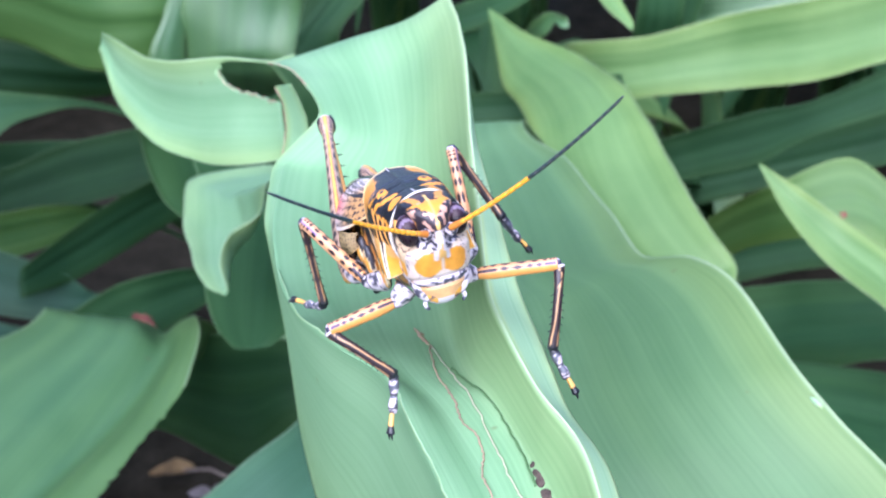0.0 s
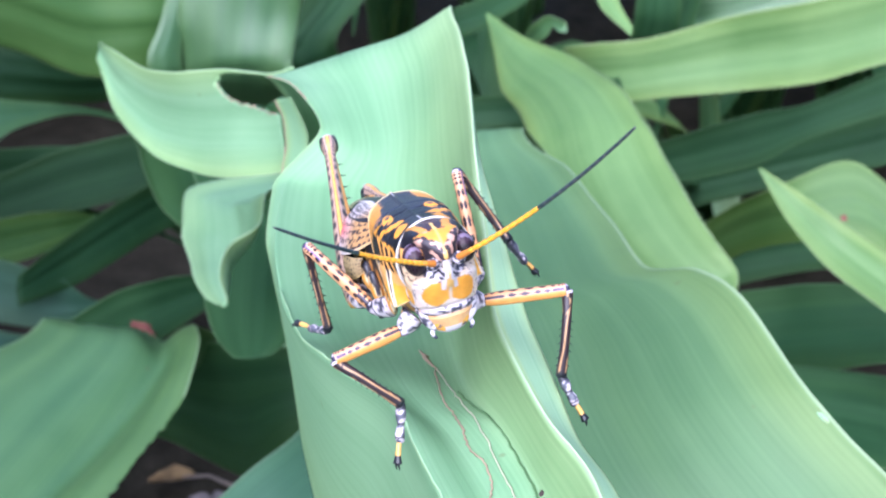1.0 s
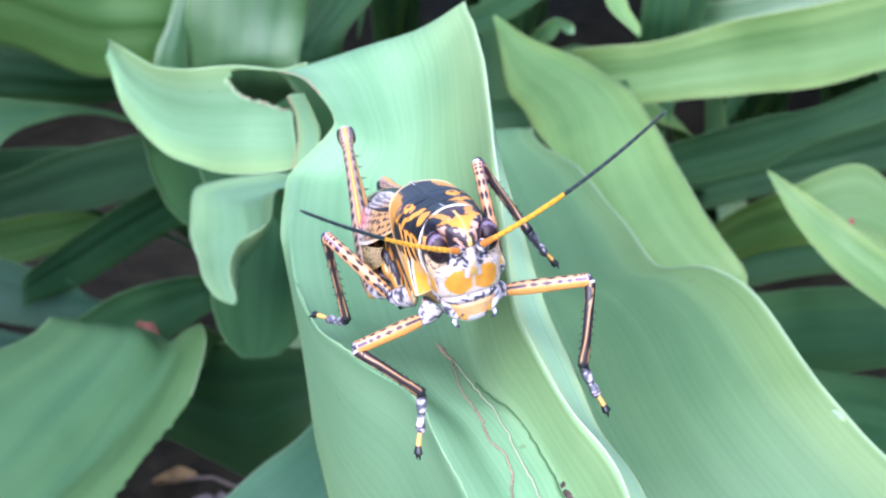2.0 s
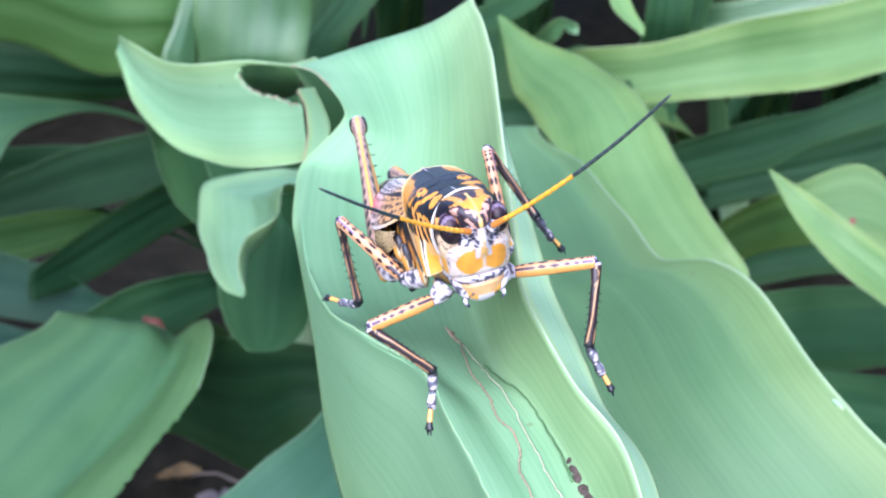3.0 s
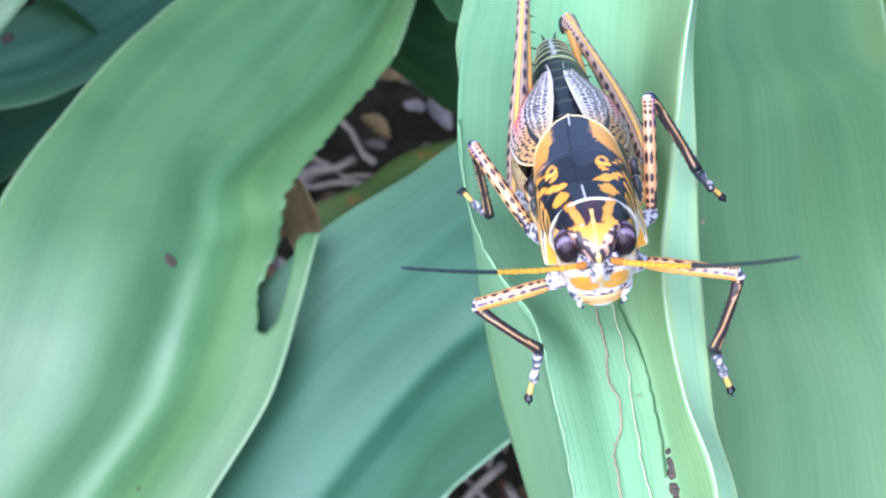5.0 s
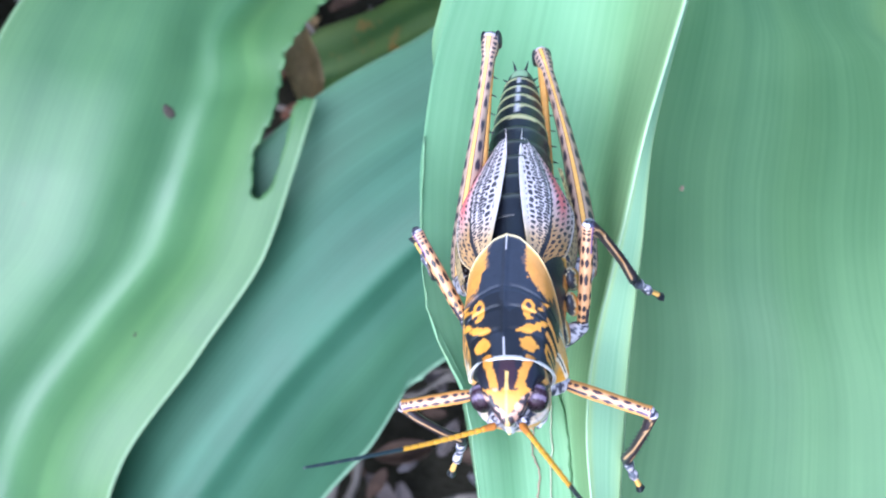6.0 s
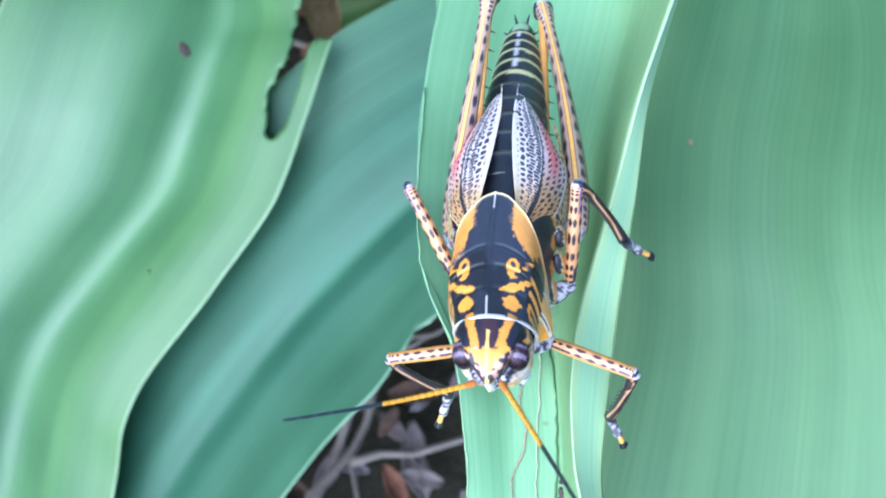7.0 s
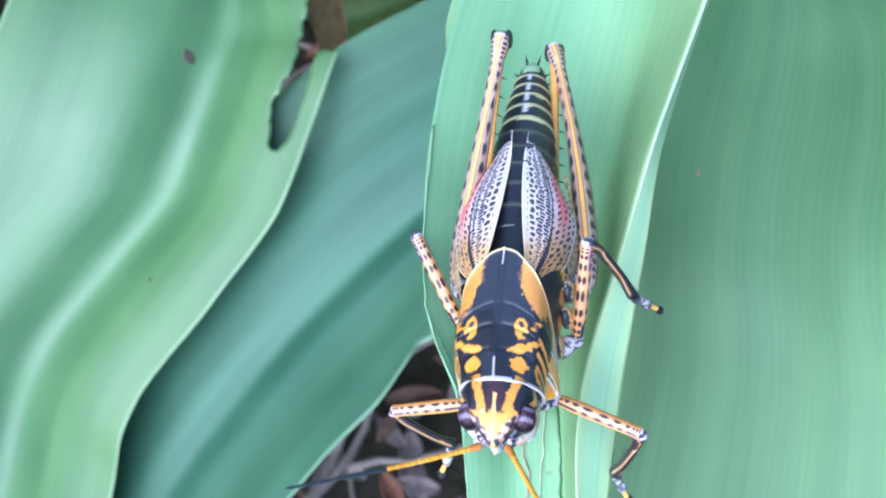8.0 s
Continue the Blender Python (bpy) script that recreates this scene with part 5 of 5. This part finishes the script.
def femur_paint(sx, front):
    def paint(s, a, p):
        turned = (a * sx) % 1
        if s > 0.955:
            return (0.015, 0.016, 0.03) if turned < 0.30 or turned > 0.80 else WHITE
        if s > 0.88:
            return (0.05, 0.05, 0.10) if abs(turned - 0.15) < 0.08 else blend(LILAC, WHITE, 0.5)
        if s < 0.10:
            return INK if turned < 0.5 else WHITE
        if front:
            if dots(s, turned, (0.03,), 12, 0.042):
                return (0.028, 0.012, 0.018)
            if abs(turned - 0.165) < (0.036 if s < 0.30 or 0.62 < s else 0.022 + 0.022 * math.sin(s * 90)) and 0.10 < s < 0.84:
                return blend((0.03, 0.015, 0.03), (0.16, 0.10, 0.20), max(0, s - 0.4) * 1.6)
            if turned > 0.21:
                return blend(ORANGE, (0.55, 0.30, 0.10), 0.4)
            return blend((0.55, 0.27, 0.09), LILAC, 0.02 + 0.30 * s)
        if dots(s, turned, (0.05, 0.21, 0.79, 0.93), 13, 0.048):
            return (0.014, 0.007, 0.012)
        if 0.10 < s < 0.26 and abs(turned - 0.16) < 0.06:
            return INK
        if s > 0.55 and abs(turned - 0.15) < 0.030:
            return (0.16, 0.10, 0.22)
        if turned < 0.36 or turned > 0.68:
            return blend((0.55, 0.26, 0.085), LILAC, 0.02 + 0.26 * s)
        return blend(ORANGE, (0.50, 0.28, 0.09), 0.55) if turned > 0.4 else (0.48, 0.30, 0.15)
    return paint


def tibia_paint(sx):
    def paint(s, a, p):
        turned = (a * sx) % 1
        if s < 0.10:
            return INK if turned < 0.5 else blend(LILAC, WHITE, 0.4)
        if s > 0.93:
            return BLACK
        for mid, half in ((0.0, 0.12), (0.27, 0.085), (0.5, 0.11), (0.74, 0.085)):
            if abs((turned - mid + 0.5) % 1 - 0.5) < half + 0.02 * noise.noise((s * 14, mid * 9, sx)):
                return (0.022, 0.014, 0.018)
        return blend((0.42, 0.20, 0.06), (0.46, 0.34, 0.22), 0.4 + 0.5 * noise.noise((s * 9, turned * 6, 3)))
    return paint


def small_leg(name, sx, coxa, base, knee, ankle, toe, label):
    """A front or middle leg: hip, thigh, spined shin, jointed foot with claws."""
    coxa, base, knee, ankle, toe = (np.array(v, float) for v in (coxa, base, knee, ankle, toe))
    d = base - coxa
    leg = tube(name, [coxa, coxa + d * 0.35, coxa + d * 0.75, base, base + (knee - base) * 0.05], [(1.3, 1.5), (1.35, 1.5), (1.15, 1.3), (0.9, 1.0), (0.7, 0.8)], lambda s, a, p: blend(WHITE, LILAC, 0.25) if abs(noise.noise((p[0] * 0.8, p[1] * 0.8, p[2] * 0.8))) > 0.15 else (0.03, 0.03, 0.05), grasshopper, ring=16, steps=4, label=label)
    f = knee - base
    tube("thigh", [base, base + f * 0.1, base + f * 0.3, base + f * 0.65, base + f * 0.88, base + f * 0.96, knee + f * 0.02], [(0.62, 0.7), (0.78, 0.88), (0.88, 1.0), (0.84, 0.94), (0.78, 0.9), (0.86, 0.94), (0.45, 0.45)], femur_paint(sx, name == "front_leg"), leg, ring=72, steps=18, label="orange and pink thigh with rows of dark dots")
    t = ankle - knee
    bend = np.array([0, -0.5 if name == "front_leg" else 0.5, 0.2])
    shin = [knee, knee + t * 0.08, knee + t * 0.3 + bend, knee + t * 0.7 + bend, ankle]
    tube("shin", shin, [(0.62, 0.66), (0.74, 0.78), (0.60, 0.66), (0.58, 0.64), (0.76, 0.78)], tibia_paint(sx), leg, ring=18, steps=7)
    way = t / np.linalg.norm(t)
    out = np.cross(way, (0.2, 1, 0.1))
    out /= np.linalg.norm(out)
    for k in range(7):
        s = 0.35 + 0.085 * k
        at = knee + t * s + bend * (1 if 0.3 < s < 0.7 else 0.5)
        for sg in (-1, 1):
            thorn("spine", at + out * sg * 0.4, out * sg + way * 0.7, 0.75, 0.10, BLACK, leg)
    g = toe - ankle
    drop = np.array([0, 0, -0.5])
    tube("tarsus", [ankle, ankle + g * 0.15 + drop * 0.5, ankle + g * 0.30 + drop, ankle + g * 0.46 + drop * 0.7, ankle + g * 0.56 + drop, ankle + g * 0.62 + drop * 0.6], [(0.58, 0.60), (0.74, 0.76), (0.48, 0.50), (0.66, 0.68), (0.60, 0.62), (0.38, 0.40)], lambda s, a, p: (0.02, 0.02, 0.03) if (s < 0.10 or 0.32 < s < 0.40 or 0.66 < s < 0.72 or 0.3 < a < 0.45) else (blend(WHITE, LILAC, 0.7) if noise.noise((p[0] * 1.5, p[1] * 1.5, p[2] * 1.5)) > 0.12 else (0.07, 0.075, 0.10)), leg, ring=14, steps=5, label="black and white foot joint")
    tube("toe", [ankle + g * 0.60 + drop * 0.6, ankle + g * 0.72 + drop * 0.2, ankle + g * 0.88, toe], [(0.30, 0.32), (0.36, 0.36), (0.44, 0.42), (0.72, 0.58)], lambda s, a, p: BLACK if s > 0.62 or 0.35 < a < 0.65 else (blend(YELLOW, CREAM, 0.4) if s > 0.08 else AMBER), leg, ring=12, steps=4, label="yellow toe with a black pad")
    gw = g / np.linalg.norm(g)
    side = np.cross(gw, (0, 0, 1))
    for sg in (-1, 1):
        tube("claw", [toe - gw * 0.2 + side * sg * 0.25, toe + gw * 0.25 + side * sg * 0.65, toe + gw * 0.45 + side * sg * 0.75 + np.array([0, 0, -0.5])], [(0.22, 0.24), (0.17, 0.18), (0.04, 0.04)], lambda s, a, p: BLACK, leg, ring=7, steps=3)
    return leg


small_leg("front_leg", -1, (-3.2, -8.0, -3.0), (-5.2, -8.0, -4.4), (-14.9, -9.2, -5.3), (-7.9, -9.8, -13.6), (-10.4, -11.4, -20.9), "front leg, orange thigh and striped dark shin")
small_leg("front_leg", 1, (4.0, -7.6, -3.0), (6.3, -6.6, -4.2), (17.2, -10.6, -4.7), (13.8, -11.3, -16.0), (15.6, -12.4, -22.8), "front leg, orange thigh and striped dark shin")
small_leg("middle_leg", -1, (-4.6, 0.5, -4.0), (-6.9, 2.8, -4.2), (-13.2, 12.0, 4.6), (-13.0, 14.6, -9.7), (-17.0, 22.0, -9.9), "middle leg bent high with a spined shin")
small_leg("middle_leg", 1, (5.2, -0.5, -4.0), (8.6, 1.4, -3.2), (10.0, 7.8, 10.5), (15.5, 7.6, -1.8), (19.1, 9.4, -8.4), "middle leg bent high with a spined shin")


def hind_leg(sx, base, knee, heel, toe, bow=0.0):
    """A jumping leg: flat deep thigh, knee caps, folded shin with spines along its back edge."""
    base, knee, heel, toe = (np.array(v, float) for v in (base, knee, heel, toe))
    f = knee - base

    def paint(s, a, p):
        t = (a * sx) % 1
        if s > 0.945:
            return BLACK if 0.04 < t < 0.96 else (0.30, 0.25, 0.28)
        if s > 0.88:
            return BLACK if 0.10 < t < 0.90 else blend(LILAC, WHITE, 0.2)
        e = abs((t + 0.5) % 1 - 0.5)
        if e < 0.026:
            return blend(YELLOW, CREAM, 0.3)
        if e < 0.042 or abs(e - 0.215) < 0.020:
            return (0.035, 0.018, 0.018)
        if e < 0.20:
            return INK if dots(s, t, (0.120, 0.880), 24, 0.048) else blend((0.40, 0.24, 0.13), LILAC, 0.28)
        if 0.45 < t < 0.55:
            return YELLOW
        herring = math.sin(s * 75 + 26 * abs(t - 0.3)) > 0.55
        return (0.10, 0.07, 0.03) if herring else blend(TAN, YELLOW, 0.35)
    up = (0, -0.35, 1.0)
    swell = lambda k: np.array((sx * bow * math.sin(math.pi * k) ** 0.8, 0, 0))
    leg = tube("hind_leg", [base - f * 0.03, *(base + f * k + swell(k) for k in (0.04, 0.16, 0.34, 0.55, 0.78, 0.90, 0.95)), knee, knee + f * 0.02], [(0.8, 1.4), (1.3, 2.6), (1.55, 3.3), (1.45, 2.9), (1.15, 2.1), (0.95, 1.3), (0.95, 1.2), (1.25, 1.75), (1.35, 1.8), (0.6, 0.9)], paint, grasshopper, ring=84, steps=14, up=up, label="long jumping leg with yellow and lilac stripes")
    ellipsoid("hip", base + np.array([-sx * 1.2, -1.2, 0.2]), (1.9, 2.2, 1.9), lambda s, t, p: blend(WHITE, LILAC, 0.3) if abs(noise.noise((p[0] * 0.8, p[1] * 0.8, p[2] * 0.8))) > 0.13 else (0.03, 0.03, 0.05), leg, n=14)
    for sg in (-1, 1):
        ellipsoid("knee_cap", knee + np.array([sg * 1.0, -0.2, -0.3]), (0.55, 1.2, 1.5), BLACK, leg, n=10)
    t = heel - knee
    tube("shin", [knee + np.array([0, 0, -0.6]), knee + t * 0.06, knee + t * 0.3, knee + t * 0.7, heel], [(0.7, 0.8), (0.75, 0.85), (0.6, 0.7), (0.6, 0.7), (0.8, 0.85)], lambda s, a, p: BLACK if s < 0.06 or s > 0.95 else ((0.09, 0.03, 0.02) if 0.3 < a < 0.7 else blend(YELLOW, TAN, 0.5)), leg, ring=16, steps=6)
    way = t / np.linalg.norm(t)
    out = np.cross(way, (0, 0, 1))
    out = out / np.linalg.norm(out)
    for k in range(9):
        at = knee + t * (0.18 + 0.085 * k)
        for sg in (-1, 1):
            thorn("spine", at + out * sg * 0.45, out * sg + way * 0.5 + np.array([0, 0, 0.2]), 1.15, 0.15, BLACK, leg)
    g = toe - heel
    tube("tarsus", [heel, heel + g * 0.2, heel + g * 0.35, heel + g * 0.5, heel + g * 0.62], [(0.6, 0.65), (0.8, 0.8), (0.5, 0.55), (0.75, 0.7), (0.45, 0.45)], lambda s, a, p: BLACK if 0.4 < s < 0.6 else WHITE, leg, ring=12, steps=5)
    tube("toe", [heel + g * 0.6, heel + g * 0.8, toe], [(0.4, 0.4), (0.5, 0.5), (0.5, 0.45)], lambda s, a, p: BLACK if s > 0.7 else YELLOW, leg, ring=10, steps=4)
    return leg


hind_leg(-1, (-8.6, 11.0, -4.6), (-3.4, 39.6, 13.4), (-6.0, 14.0, -3.6), (-5.4, 7.5, -7.6))
hind_leg(1, (9.6, 11.0, -3.0), (2.6, 49.0, 1.0), (4.6, 17.0, -4.6), (6.4, 10.5, -8.0), 0.9)


# ---- what moves: one antenna swings a little ----
def motions():
    root = Matrix.Translation((0.0017, -0.0181, 0.0064))
    rows = []
    for t, turn in ((0.0, 0.0), (4.5, 0.0), (5.0, 6.0), (5.7, 10.0), (6.5, 12.5), (7.0, 11.5), (8.0, 11.5)):
        rows.append((t, root @ Matrix.Rotation(radians(turn), 4, (0.01, -0.54, -0.84)) @ root.inverted()))
    walk(turning_antenna, rows)


motions()
